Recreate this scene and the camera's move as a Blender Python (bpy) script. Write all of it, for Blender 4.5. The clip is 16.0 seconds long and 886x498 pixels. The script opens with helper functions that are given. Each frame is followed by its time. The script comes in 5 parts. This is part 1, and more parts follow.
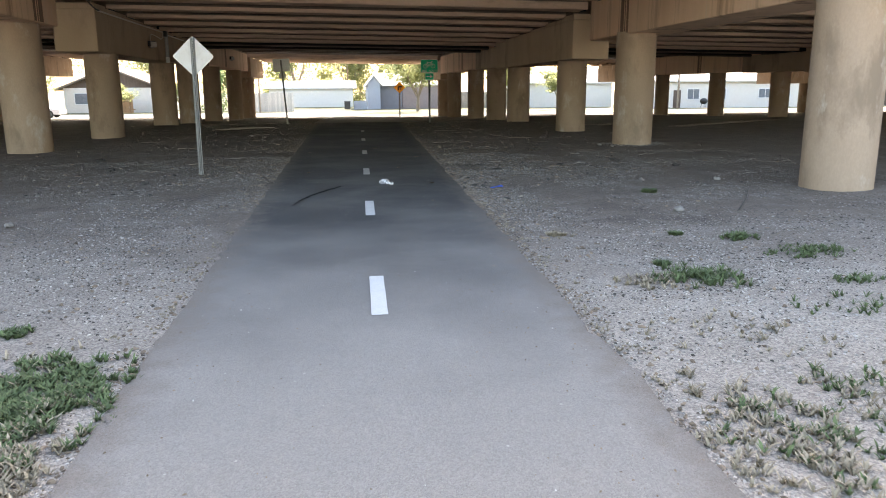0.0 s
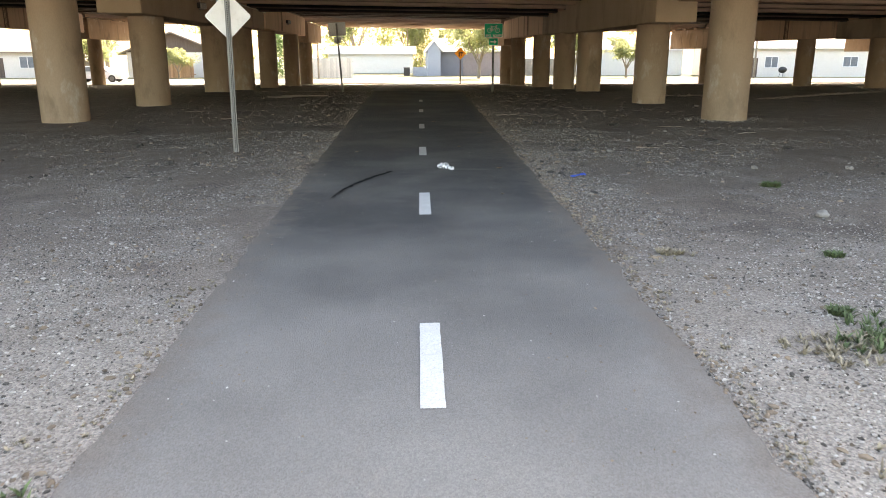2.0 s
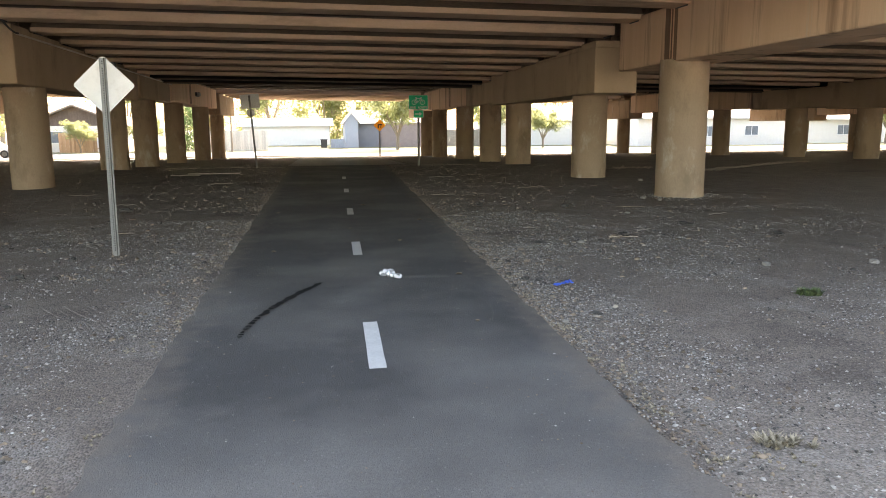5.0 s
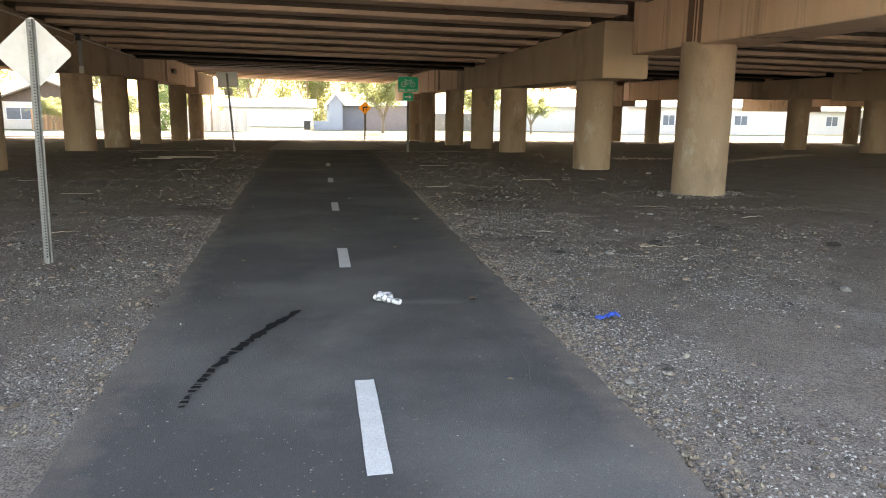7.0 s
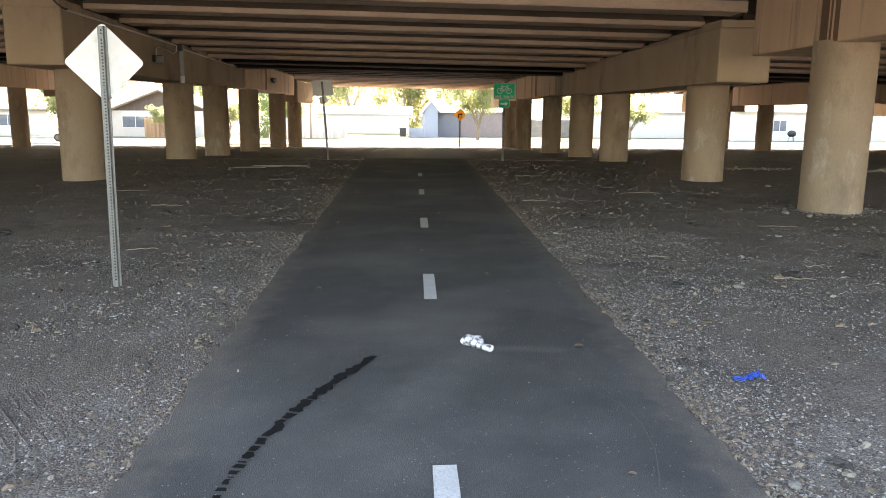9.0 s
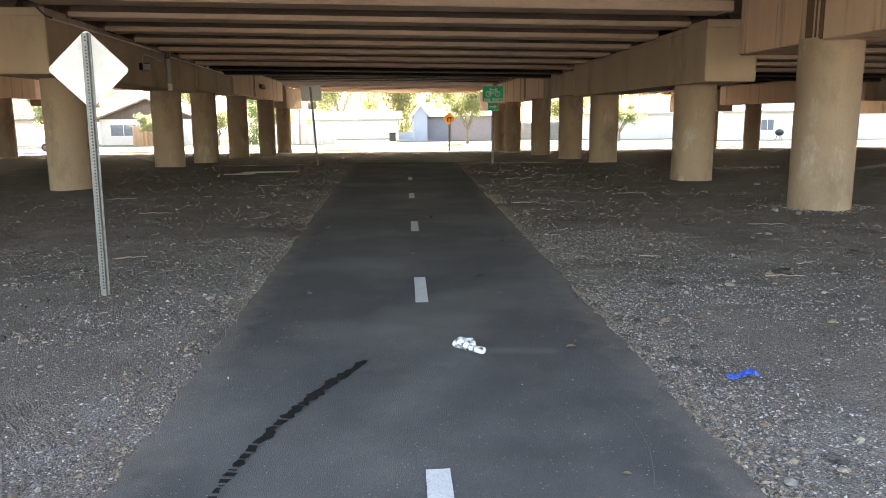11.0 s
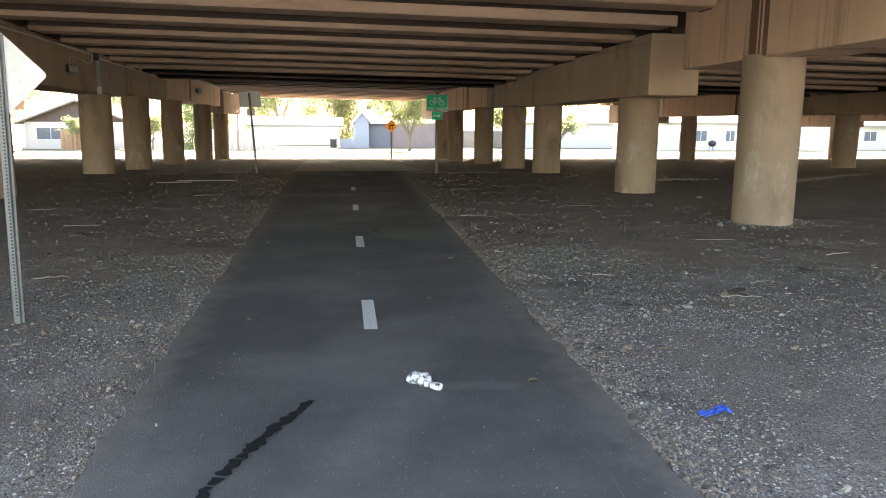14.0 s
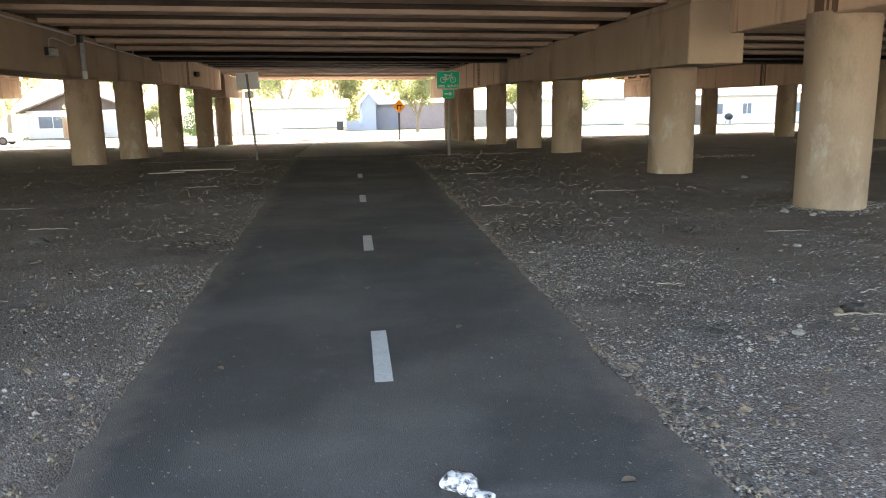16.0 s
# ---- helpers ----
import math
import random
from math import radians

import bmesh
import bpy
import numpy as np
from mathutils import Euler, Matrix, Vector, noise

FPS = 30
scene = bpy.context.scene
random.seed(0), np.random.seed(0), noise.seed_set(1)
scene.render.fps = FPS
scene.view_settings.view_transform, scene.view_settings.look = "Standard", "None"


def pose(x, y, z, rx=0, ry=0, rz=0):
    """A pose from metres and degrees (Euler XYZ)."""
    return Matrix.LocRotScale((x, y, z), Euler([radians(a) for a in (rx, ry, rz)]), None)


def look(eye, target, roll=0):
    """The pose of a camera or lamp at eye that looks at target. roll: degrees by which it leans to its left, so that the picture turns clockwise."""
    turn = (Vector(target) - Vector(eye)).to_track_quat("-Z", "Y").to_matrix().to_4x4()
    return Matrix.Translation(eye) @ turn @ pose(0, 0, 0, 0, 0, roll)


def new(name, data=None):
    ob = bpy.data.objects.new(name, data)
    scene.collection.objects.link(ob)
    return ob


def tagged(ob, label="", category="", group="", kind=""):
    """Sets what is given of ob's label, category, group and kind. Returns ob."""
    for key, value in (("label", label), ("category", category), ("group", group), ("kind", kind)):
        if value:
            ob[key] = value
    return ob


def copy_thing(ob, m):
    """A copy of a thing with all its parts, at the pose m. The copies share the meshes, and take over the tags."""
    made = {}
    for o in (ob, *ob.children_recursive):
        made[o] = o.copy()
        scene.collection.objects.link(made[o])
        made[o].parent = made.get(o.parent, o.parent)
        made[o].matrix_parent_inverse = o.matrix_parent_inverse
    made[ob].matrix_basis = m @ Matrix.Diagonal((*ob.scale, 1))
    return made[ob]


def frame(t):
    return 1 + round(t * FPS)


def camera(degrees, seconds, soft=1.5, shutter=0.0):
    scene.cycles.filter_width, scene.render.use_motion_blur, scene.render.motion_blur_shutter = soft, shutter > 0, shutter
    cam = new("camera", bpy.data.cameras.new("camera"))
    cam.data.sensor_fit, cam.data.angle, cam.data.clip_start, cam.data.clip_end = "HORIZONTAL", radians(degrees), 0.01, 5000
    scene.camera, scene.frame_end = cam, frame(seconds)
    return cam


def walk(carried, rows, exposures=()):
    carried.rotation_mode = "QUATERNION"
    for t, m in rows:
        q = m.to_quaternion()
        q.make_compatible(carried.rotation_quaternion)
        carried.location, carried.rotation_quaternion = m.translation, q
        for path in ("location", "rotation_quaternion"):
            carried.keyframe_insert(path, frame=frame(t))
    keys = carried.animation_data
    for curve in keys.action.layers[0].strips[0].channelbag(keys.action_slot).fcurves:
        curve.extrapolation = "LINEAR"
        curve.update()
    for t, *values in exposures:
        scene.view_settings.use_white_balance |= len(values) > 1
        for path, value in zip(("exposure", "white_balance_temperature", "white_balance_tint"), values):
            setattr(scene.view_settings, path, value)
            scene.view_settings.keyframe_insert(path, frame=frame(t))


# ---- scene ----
cam = camera(62.0, 16.0, soft=0.65, shutter=0.25)
PATH = [
    (0, (0.225, 0.295, 1.33), (0.481, 2.232, 0.902), -0.3),
    (0.5, (0.332, 0.65, 1.345), (0.519, 2.595, 0.918), -0.1),
    (1, (0.304, 1.119, 1.321), (0.522, 3.046, 0.835), 1.8),
    (1.5, (0.305, 1.525, 1.307), (0.515, 3.467, 0.876), -0.1),
    (2, (0.303, 1.928, 1.329), (0.405, 3.859, 0.817), 0.0),
    (2.5, (0.226, 2.293, 1.359), (0.456, 4.238, 0.95), 0.2),
    (3, (0.209, 2.643, 1.355), (0.46, 4.59, 0.973), -1.8),
    (3.5, (0.235, 2.965, 1.393), (0.443, 4.922, 1.041), -0.9),
    (4, (0.201, 3.387, 1.395), (0.524, 5.331, 1.054), 1.4),
    (4.2, (0.195, 3.506, 1.378), (0.494, 5.456, 1.048), 0.4),
    (6.3, (0.18, 4.921, 1.408), (0.534, 6.857, 1.054), -1.3),
    (6.5, (0.2, 5.08, 1.404), (0.518, 7.02, 1.036), -0.1),
    (7, (0.209, 5.417, 1.405), (0.577, 7.347, 1.03), 0.8),
    (7.5, (0.186, 5.736, 1.436), (0.644, 7.645, 1.053), 1.1),
    (8, (0.249, 6.006, 1.44), (0.467, 7.958, 1.065), -0.7),
    (8.5, (0.329, 6.2, 1.452), (0.449, 8.158, 1.062), -1.0),
    (8.7, (0.312, 6.231, 1.445), (0.431, 8.193, 1.074), 0.5),
    (10.8, (0.333, 6.252, 1.429), (0.456, 8.217, 1.083), -0.4),
    (11, (0.323, 6.261, 1.426), (0.464, 8.225, 1.075), -0.4),
    (11.5, (0.321, 6.245, 1.42), (0.452, 8.207, 1.055), -0.4),
    (12, (0.33, 6.246, 1.419), (0.431, 8.215, 1.083), -1.0),
    (12.5, (0.323, 6.267, 1.419), (0.396, 8.233, 1.062), -0.7),
    (13, (0.357, 6.267, 1.429), (0.474, 8.234, 1.087), -0.5),
    (13.5, (0.334, 6.394, 1.427), (0.465, 8.359, 1.078), 0.2),
    (14, (0.28, 6.618, 1.486), (0.58, 8.567, 1.153), 0.4),
    (14.5, (0.313, 6.999, 1.453), (0.598, 8.951, 1.125), -0.3),
    (15, (0.37, 7.289, 1.474), (0.635, 9.241, 1.129), -0.2),
    (15.5, (0.341, 7.726, 1.417), (0.684, 9.664, 1.06), 3.0),
    (16, (0.364, 8.086, 1.467), (0.635, 10.029, 1.081), -1.0),
]
EXPOSURES = [(0, 3.08, 7650, 12), (0.5, 2.92, 8000, 12), (1, 2.9, 8250, 13), (1.5, 3.3, 8550, 13), (2, 3.3, 8650, 13), (2.5, 3.24, 8700, 14), (3, 3.24, 8800, 14), (3.5, 3.32, 8750, 14), (4, 3.36, 8550, 14), (6.5, 3.5, 8550, 14), (7, 3.6, 8600, 14), (8, 3.62, 8350, 14), (8.5, 3.7, 8100, 13), (11, 3.74, 7950, 13), (13, 3.76, 7850, 13), (14, 3.72, 7750, 13), (14.5, 3.8, 7700, 13), (16, 3.9, 7550, 13)]
walk(cam, [(t, look(eye, target, roll)) for t, eye, target, roll in PATH], EXPOSURES)

# ---- world, sun, exposure ----
SUN_AZ, SUN_EL = 25.0, 34.0     # degrees to the right of straight ahead, and up
world = bpy.data.worlds.new("sky")
scene.world = world
world.use_nodes = True
wn = world.node_tree.nodes
sky = wn.new("ShaderNodeTexSky")
sky.sky_type = "NISHITA"
sky.sun_disc = False
sky.dust_density = 2.5
sky.ozone_density = 0.5
sky.sun_elevation = radians(SUN_EL)
sky.sun_rotation = radians(SUN_AZ)
wn["Background"].inputs["Strength"].default_value = 0.15
world.node_tree.links.new(sky.outputs[0], wn["Background"].inputs["Color"])
sun_data = bpy.data.lights.new("sun", "SUN")
sun_data.energy, sun_data.angle, sun_data.color = 2.7, radians(0.53), (1.0, 0.95, 0.87)
sun = new("sun", sun_data)
sd = Vector((math.sin(radians(SUN_AZ)) * math.cos(radians(SUN_EL)), math.cos(radians(SUN_AZ)) * math.cos(radians(SUN_EL)), math.sin(radians(SUN_EL))))
sun.matrix_world = look(sd * 100, (0, 0, 0))

# ---- materials ----


def material(name, c1, c2, scale=4.0, rough=0.85, bump=0.2, fine=40.0, metal=0.0, c3=None, c3_scale=0.7, stretch=(1, 1, 1), c3_at=0.55, spec=0.5, grain=0.55, c4=None, c4_scale=2.2, c4_at=0.6):
    """Two colours mixed by a fine noise, a third in patches of a broad one, and relief from the fine grain."""
    m = bpy.data.materials.new(name)
    m.use_nodes = True
    nt = m.node_tree
    b = nt.nodes["Principled BSDF"]
    b.inputs["Roughness"].default_value = rough
    b.inputs["Metallic"].default_value = metal
    b.inputs["Specular IOR Level"].default_value = spec
    tc = nt.nodes.new("ShaderNodeTexCoord")
    mp = nt.nodes.new("ShaderNodeMapping")
    mp.inputs["Scale"].default_value = stretch
    geo = nt.nodes.new("ShaderNodeNewGeometry")
    nt.links.new(geo.outputs["Position"], mp.inputs["Vector"])

    def nz(s, detail=5.0, rough_=0.6):
        n = nt.nodes.new("ShaderNodeTexNoise")
        n.inputs["Scale"].default_value = s
        n.inputs["Detail"].default_value = detail
        n.inputs["Roughness"].default_value = rough_
        nt.links.new(mp.outputs[0], n.inputs["Vector"])
        return n

    def ramp(src, lo, hi):
        r = nt.nodes.new("ShaderNodeMapRange")
        r.inputs["From Min"].default_value, r.inputs["From Max"].default_value = lo, hi
        nt.links.new(src, r.inputs["Value"])
        return r.outputs[0]

    def mix(f, a, bb):
        x = nt.nodes.new("ShaderNodeMix")
        x.data_type = "RGBA"
        nt.links.new(f, x.inputs["Factor"])
        for sock, v in ((x.inputs[6], a), (x.inputs[7], bb)):
            if isinstance(v, tuple):
                sock.default_value = (*v, 1)
            else:
                nt.links.new(v, sock)
        return x.outputs[2]

    col = mix(ramp(nz(scale).outputs[0], 0.35, 0.65), c1, c2)
    if c3:
        col = mix(ramp(nz(c3_scale, 6.0, 0.65).outputs[0], c3_at, c3_at + 0.14), col, c3)
    if c4:
        col = mix(ramp(nz(c4_scale, 8.0, 0.7).outputs[0], c4_at, c4_at + 0.10), col, c4)
    nf = nz(fine, 3.0, 0.7)
    dark = tuple(v * 0.72 for v in c1)
    g = nt.nodes.new("ShaderNodeMath")
    g.operation = "MULTIPLY"
    g.inputs[1].default_value = grain
    nt.links.new(ramp(nf.outputs[0], 0.62, 0.4), g.inputs[0])
    col = mix(g.outputs[0], col, dark)
    nt.links.new(col, b.inputs["Base Color"])
    bp = nt.nodes.new("ShaderNodeBump")
    bp.inputs["Strength"].default_value = bump
    bp.inputs["Distance"].default_value = 0.01
    nt.links.new(nf.outputs[0], bp.inputs["Height"])
    nt.links.new(bp.outputs[0], b.inputs["Normal"])
    return m


def vary(m, amount=0.35, island=True):
    """Vary a material's colour from piece to piece."""
    nt = m.node_tree
    b = nt.nodes["Principled BSDF"]
    link = b.inputs["Base Color"].links[0]
    src = link.from_socket
    if island:
        r = nt.nodes.new("ShaderNodeNewGeometry").outputs["Random Per Island"]
    else:
        r = nt.nodes.new("ShaderNodeObjectInfo").outputs["Random"]
    mr = nt.nodes.new("ShaderNodeMapRange")
    mr.inputs["To Min"].default_value, mr.inputs["To Max"].default_value = 1 - amount, 1 + amount
    nt.links.new(r, mr.inputs["Value"])
    h = nt.nodes.new("ShaderNodeHueSaturation")
    nt.links.new(mr.outputs[0], h.inputs["Value"])
    nt.links.new(src, h.inputs["Color"])
    nt.links.new(h.outputs[0], b.inputs["Base Color"])
    return m


def pebbled(m, scale, low, high, bump, pale=None, pale_scale=30.0, pale_share=0.08):
    """Break a material into small grains, each lighter or darker, with a few pale ones, and give the grains relief."""
    nt = m.node_tree
    b = nt.nodes["Principled BSDF"]
    src = b.inputs["Base Color"].links[0].from_socket
    pos = nt.nodes.new("ShaderNodeNewGeometry").outputs["Position"]

    def cells(s):
        v = nt.nodes.new("ShaderNodeTexVoronoi")
        v.inputs["Scale"].default_value = s
        nt.links.new(pos, v.inputs["Vector"])
        sep = nt.nodes.new("ShaderNodeSeparateColor")
        nt.links.new(v.outputs["Color"], sep.inputs[0])
        return v.outputs["Distance"], sep.outputs[0]

    dist, rnd = cells(scale)
    mr = nt.nodes.new("ShaderNodeMapRange")
    mr.inputs["To Min"].default_value, mr.inputs["To Max"].default_value = low, high
    nt.links.new(rnd, mr.inputs["Value"])
    h = nt.nodes.new("ShaderNodeHueSaturation")
    nt.links.new(mr.outputs[0], h.inputs["Value"])
    nt.links.new(src, h.inputs["Color"])
    col = h.outputs[0]
    if pale:
        d2, r2 = cells(pale_scale)
        gt = nt.nodes.new("ShaderNodeMath")
        gt.operation = "GREATER_THAN"
        gt.inputs[1].default_value = 1 - pale_share
        nt.links.new(r2, gt.inputs[0])
        lt_ = nt.nodes.new("ShaderNodeMath")
        lt_.operation = "LESS_THAN"
        lt_.inputs[1].default_value = 0.33
        nt.links.new(d2, lt_.inputs[0])
        mu = nt.nodes.new("ShaderNodeMath")
        mu.operation = "MULTIPLY"
        nt.links.new(gt.outputs[0], mu.inputs[0])
        nt.links.new(lt_.outputs[0], mu.inputs[1])
        x = nt.nodes.new("ShaderNodeMix")
        x.data_type = "RGBA"
        nt.links.new(mu.outputs[0], x.inputs["Factor"])
        nt.links.new(col, x.inputs[6])
        x.inputs[7].default_value = (*pale, 1)
        col = x.outputs[2]
    nt.links.new(col, b.inputs["Base Color"])
    bp = nt.nodes.new("ShaderNodeBump")
    bp.invert = True
    bp.inputs["Strength"].default_value = bump
    bp.inputs["Distance"].default_value = 0.008
    nt.links.new(dist, bp.inputs["Height"])
    nt.links.new(b.inputs["Normal"].links[0].from_socket, bp.inputs["Normal"])
    nt.links.new(bp.outputs[0], b.inputs["Normal"])
    return m



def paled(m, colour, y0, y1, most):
    """Dry pale dust and painted-in daylight towards the open side of the bridge, in ragged patches."""
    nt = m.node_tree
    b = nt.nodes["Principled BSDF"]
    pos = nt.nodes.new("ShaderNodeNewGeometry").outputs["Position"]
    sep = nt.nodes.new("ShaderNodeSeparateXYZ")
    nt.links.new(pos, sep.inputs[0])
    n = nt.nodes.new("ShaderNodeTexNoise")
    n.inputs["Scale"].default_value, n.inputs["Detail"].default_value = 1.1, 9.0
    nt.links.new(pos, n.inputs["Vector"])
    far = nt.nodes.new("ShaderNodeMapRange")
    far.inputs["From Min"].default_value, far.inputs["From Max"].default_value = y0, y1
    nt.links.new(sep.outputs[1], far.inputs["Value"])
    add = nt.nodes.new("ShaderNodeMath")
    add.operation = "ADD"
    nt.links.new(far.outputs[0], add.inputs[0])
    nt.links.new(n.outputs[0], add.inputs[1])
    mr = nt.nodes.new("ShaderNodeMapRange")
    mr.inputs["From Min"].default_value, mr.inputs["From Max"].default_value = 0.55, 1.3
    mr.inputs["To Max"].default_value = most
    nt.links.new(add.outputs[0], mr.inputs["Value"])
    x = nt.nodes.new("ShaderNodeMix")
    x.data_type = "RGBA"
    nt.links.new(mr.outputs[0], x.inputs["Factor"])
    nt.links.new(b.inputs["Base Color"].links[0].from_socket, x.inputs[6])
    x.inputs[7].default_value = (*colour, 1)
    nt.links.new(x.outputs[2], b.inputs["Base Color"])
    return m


def drift_and_daylight(m, dust, dust_and_daylight):
    """Lay blown dirt over the borders of the path, and broad patches of dust and painted daylight."""
    nt = m.node_tree
    b = nt.nodes["Principled BSDF"]
    pos = nt.nodes.new("ShaderNodeNewGeometry").outputs["Position"]
    sep = nt.nodes.new("ShaderNodeSeparateXYZ")
    nt.links.new(pos, sep.inputs[0])

    def calc(op, a, c):
        n = nt.nodes.new("ShaderNodeMath")
        n.operation = op
        for s, v in zip(n.inputs, (a, c)):
            if isinstance(v, (int, float)):
                s.default_value = v
            else:
                nt.links.new(v, s)
        return n.outputs[0]

    def noise_at(s, detail):
        n = nt.nodes.new("ShaderNodeTexNoise")
        n.inputs["Scale"].default_value = s
        n.inputs["Detail"].default_value = detail
        nt.links.new(pos, n.inputs["Vector"])
        return n.outputs[0]

    def lay(f, colour):
        x = nt.nodes.new("ShaderNodeMix")
        x.data_type = "RGBA"
        nt.links.new(f, x.inputs["Factor"])
        nt.links.new(b.inputs["Base Color"].links[0].from_socket, x.inputs[6])
        x.inputs[7].default_value = (*colour, 1)
        nt.links.new(x.outputs[2], b.inputs["Base Color"])

    left = calc("SUBTRACT", sep.outputs[0], -0.80)
    right = calc("SUBTRACT", calc("ADD", calc("MULTIPLY", sep.outputs[1], 0.034), 1.43), sep.outputs[0])
    gap = calc("ADD", calc("MINIMUM", left, right), calc("MULTIPLY", calc("SUBTRACT", noise_at(6.0, 10.0), 0.5), 0.5))
    mr = nt.nodes.new("ShaderNodeMapRange")
    mr.inputs["From Min"].default_value, mr.inputs["From Max"].default_value = 0.22, -0.06
    mr.inputs["To Max"].default_value = 0.9
    nt.links.new(gap, mr.inputs["Value"])
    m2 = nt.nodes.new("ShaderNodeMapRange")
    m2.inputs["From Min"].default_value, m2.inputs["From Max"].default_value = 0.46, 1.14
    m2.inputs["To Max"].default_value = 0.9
    # paler towards the open side: daylight painted in, ending in a ragged border
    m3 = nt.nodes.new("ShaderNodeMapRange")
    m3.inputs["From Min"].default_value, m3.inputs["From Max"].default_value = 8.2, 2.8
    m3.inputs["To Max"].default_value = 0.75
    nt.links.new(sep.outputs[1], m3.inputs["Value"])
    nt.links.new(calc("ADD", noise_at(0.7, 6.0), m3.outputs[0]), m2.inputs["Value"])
    lay(m2.outputs[0], dust_and_daylight)

    # soft pale smears where something was dragged over the path: from, to, half width, strength
    for (ax, ay), (bx_, by_), wide, much in (((0.10, 9.3), (0.72, 10.5), 0.24, 0.13), ((0.86, 10.62), (1.30, 10.57), 0.10, 0.20)):
        d = Vector((bx_ - ax, by_ - ay))
        L = d.length
        d.normalize()
        along = calc("ADD", calc("MULTIPLY", calc("SUBTRACT", sep.outputs[0], ax), d.x), calc("MULTIPLY", calc("SUBTRACT", sep.outputs[1], ay), d.y))
        across = calc("ABSOLUTE", calc("SUBTRACT", calc("MULTIPLY", calc("SUBTRACT", sep.outputs[0], ax), d.y), calc("MULTIPLY", calc("SUBTRACT", sep.outputs[1], ay), d.x)), 0.0)
        past = calc("MAXIMUM", calc("MAXIMUM", calc("MULTIPLY", along, -1.0), calc("SUBTRACT", along, L)), 0.0)
        sm = nt.nodes.new("ShaderNodeMapRange")
        sm.interpolation_type = "SMOOTHSTEP"
        sm.inputs["From Min"].default_value, sm.inputs["From Max"].default_value = wide, 0.0
        sm.inputs["To Max"].default_value = much * 2.0
        nt.links.new(calc("ADD", across, past), sm.inputs["Value"])
        lay(calc("MULTIPLY", sm.outputs[0], noise_at(9.0, 8.0)), dust_and_daylight)
    lay(mr.outputs[0], dust)
    return m


M_CONC = material("concrete", (0.325, 0.23, 0.158), (0.385, 0.28, 0.197), 1.3, 0.85, 0.25, 45, c3=(0.225, 0.162, 0.11), c3_scale=1.5, stretch=(1, 1, 0.45), c3_at=0.53, grain=0.25, c4=(0.46, 0.385, 0.31), c4_scale=1.7, c4_at=0.56)
# soil colour, also for the crumbs that stand in for gravel shadows
M_SOILSHADE = material("soil_and_shade", (0.05, 0.044, 0.038), (0.075, 0.066, 0.057), 12, 0.95, 0.3, 90)
M_CHIP = material("pale_chip", (0.26, 0.22, 0.17), (0.34, 0.30, 0.245), 20, 0.9, 0.1, 60)
M_CAP = material("stained_concrete", (0.66, 0.445, 0.295), (0.73, 0.51, 0.35), 1.4, 0.85, 0.15, 40, c3=(0.30, 0.18, 0.115), c3_scale=1.3, stretch=(1.6, 1.6, 0.10), c3_at=0.55, grain=0.12, c4=(0.62, 0.5, 0.38), c4_scale=1.7, c4_at=0.6)
M_CAP2 = material("plain_cap_concrete", (0.41, 0.305, 0.205), (0.47, 0.355, 0.245), 1.0, 0.85, 0.2, 40, c3=(0.26, 0.195, 0.135), c3_scale=0.8, stretch=(1, 1, 0.4), grain=0.14, c4=(0.42, 0.335, 0.25), c4_scale=1.8, c4_at=0.62)
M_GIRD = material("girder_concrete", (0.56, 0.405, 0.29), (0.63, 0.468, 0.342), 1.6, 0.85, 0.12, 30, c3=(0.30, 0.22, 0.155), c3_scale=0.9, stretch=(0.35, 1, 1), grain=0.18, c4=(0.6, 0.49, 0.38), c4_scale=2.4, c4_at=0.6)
# deck underside darkened for the shade between the girders
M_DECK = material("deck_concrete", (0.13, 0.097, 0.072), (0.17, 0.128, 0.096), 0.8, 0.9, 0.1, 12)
# girders far in: the concrete is coloured for deep shade
M_GIRDSHADE = material("shaded_girder_concrete", (0.085, 0.058, 0.041), (0.11, 0.076, 0.054), 1.6, 0.85, 0.12, 30, c3=(0.08, 0.055, 0.04), c3_scale=0.9, stretch=(0.35, 1, 1), grain=0.18)
# webs: the shade in the gaps between girders is put into the colour
M_WEB = material("shaded_web_concrete", (0.24, 0.18, 0.134), (0.30, 0.228, 0.171), 1.1, 0.9, 0.15, 30, stretch=(0.35, 1, 1))
M_GAPSHADE = material("gap_shade_concrete", (0.014, 0.01, 0.008), (0.022, 0.016, 0.012), 1.1, 0.9, 0.15, 30, stretch=(0.35, 1, 1))
M_STAIN = material("rust_stain", (0.17, 0.10, 0.065), (0.25, 0.155, 0.10), 5, 0.9, 0.1, 30, stretch=(3, 3, 0.2))
M_BOUNCE = material("bounce_sheet", (0.47, 0.43, 0.37), (0.55, 0.51, 0.45), 3, 0.95, 0.4, 40)
M_DIRT = material("dirt", (0.142, 0.113, 0.092), (0.18, 0.147, 0.122), 3.0, 0.95, 0.9, 90, grain=0.35, c3=(0.075, 0.058, 0.046), c3_scale=0.42, c3_at=0.55, c4=(0.20, 0.173, 0.15), c4_scale=1.4, c4_at=0.53)
M_ASPH = material("asphalt", (0.049, 0.0485, 0.048), (0.065, 0.0642, 0.063), 2.2, 0.85, 0.5, 170, c3=(0.048, 0.047, 0.046), c3_scale=0.5, c4=(0.088, 0.085, 0.081), c4_scale=0.9, c4_at=0.57)
# dirt lightened towards the opening for daylight that falls off inside
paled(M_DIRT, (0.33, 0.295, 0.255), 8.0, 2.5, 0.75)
pebbled(M_DIRT, 95.0, 0.62, 1.42, 1.0, (0.30, 0.27, 0.235), 40.0, 0.025)
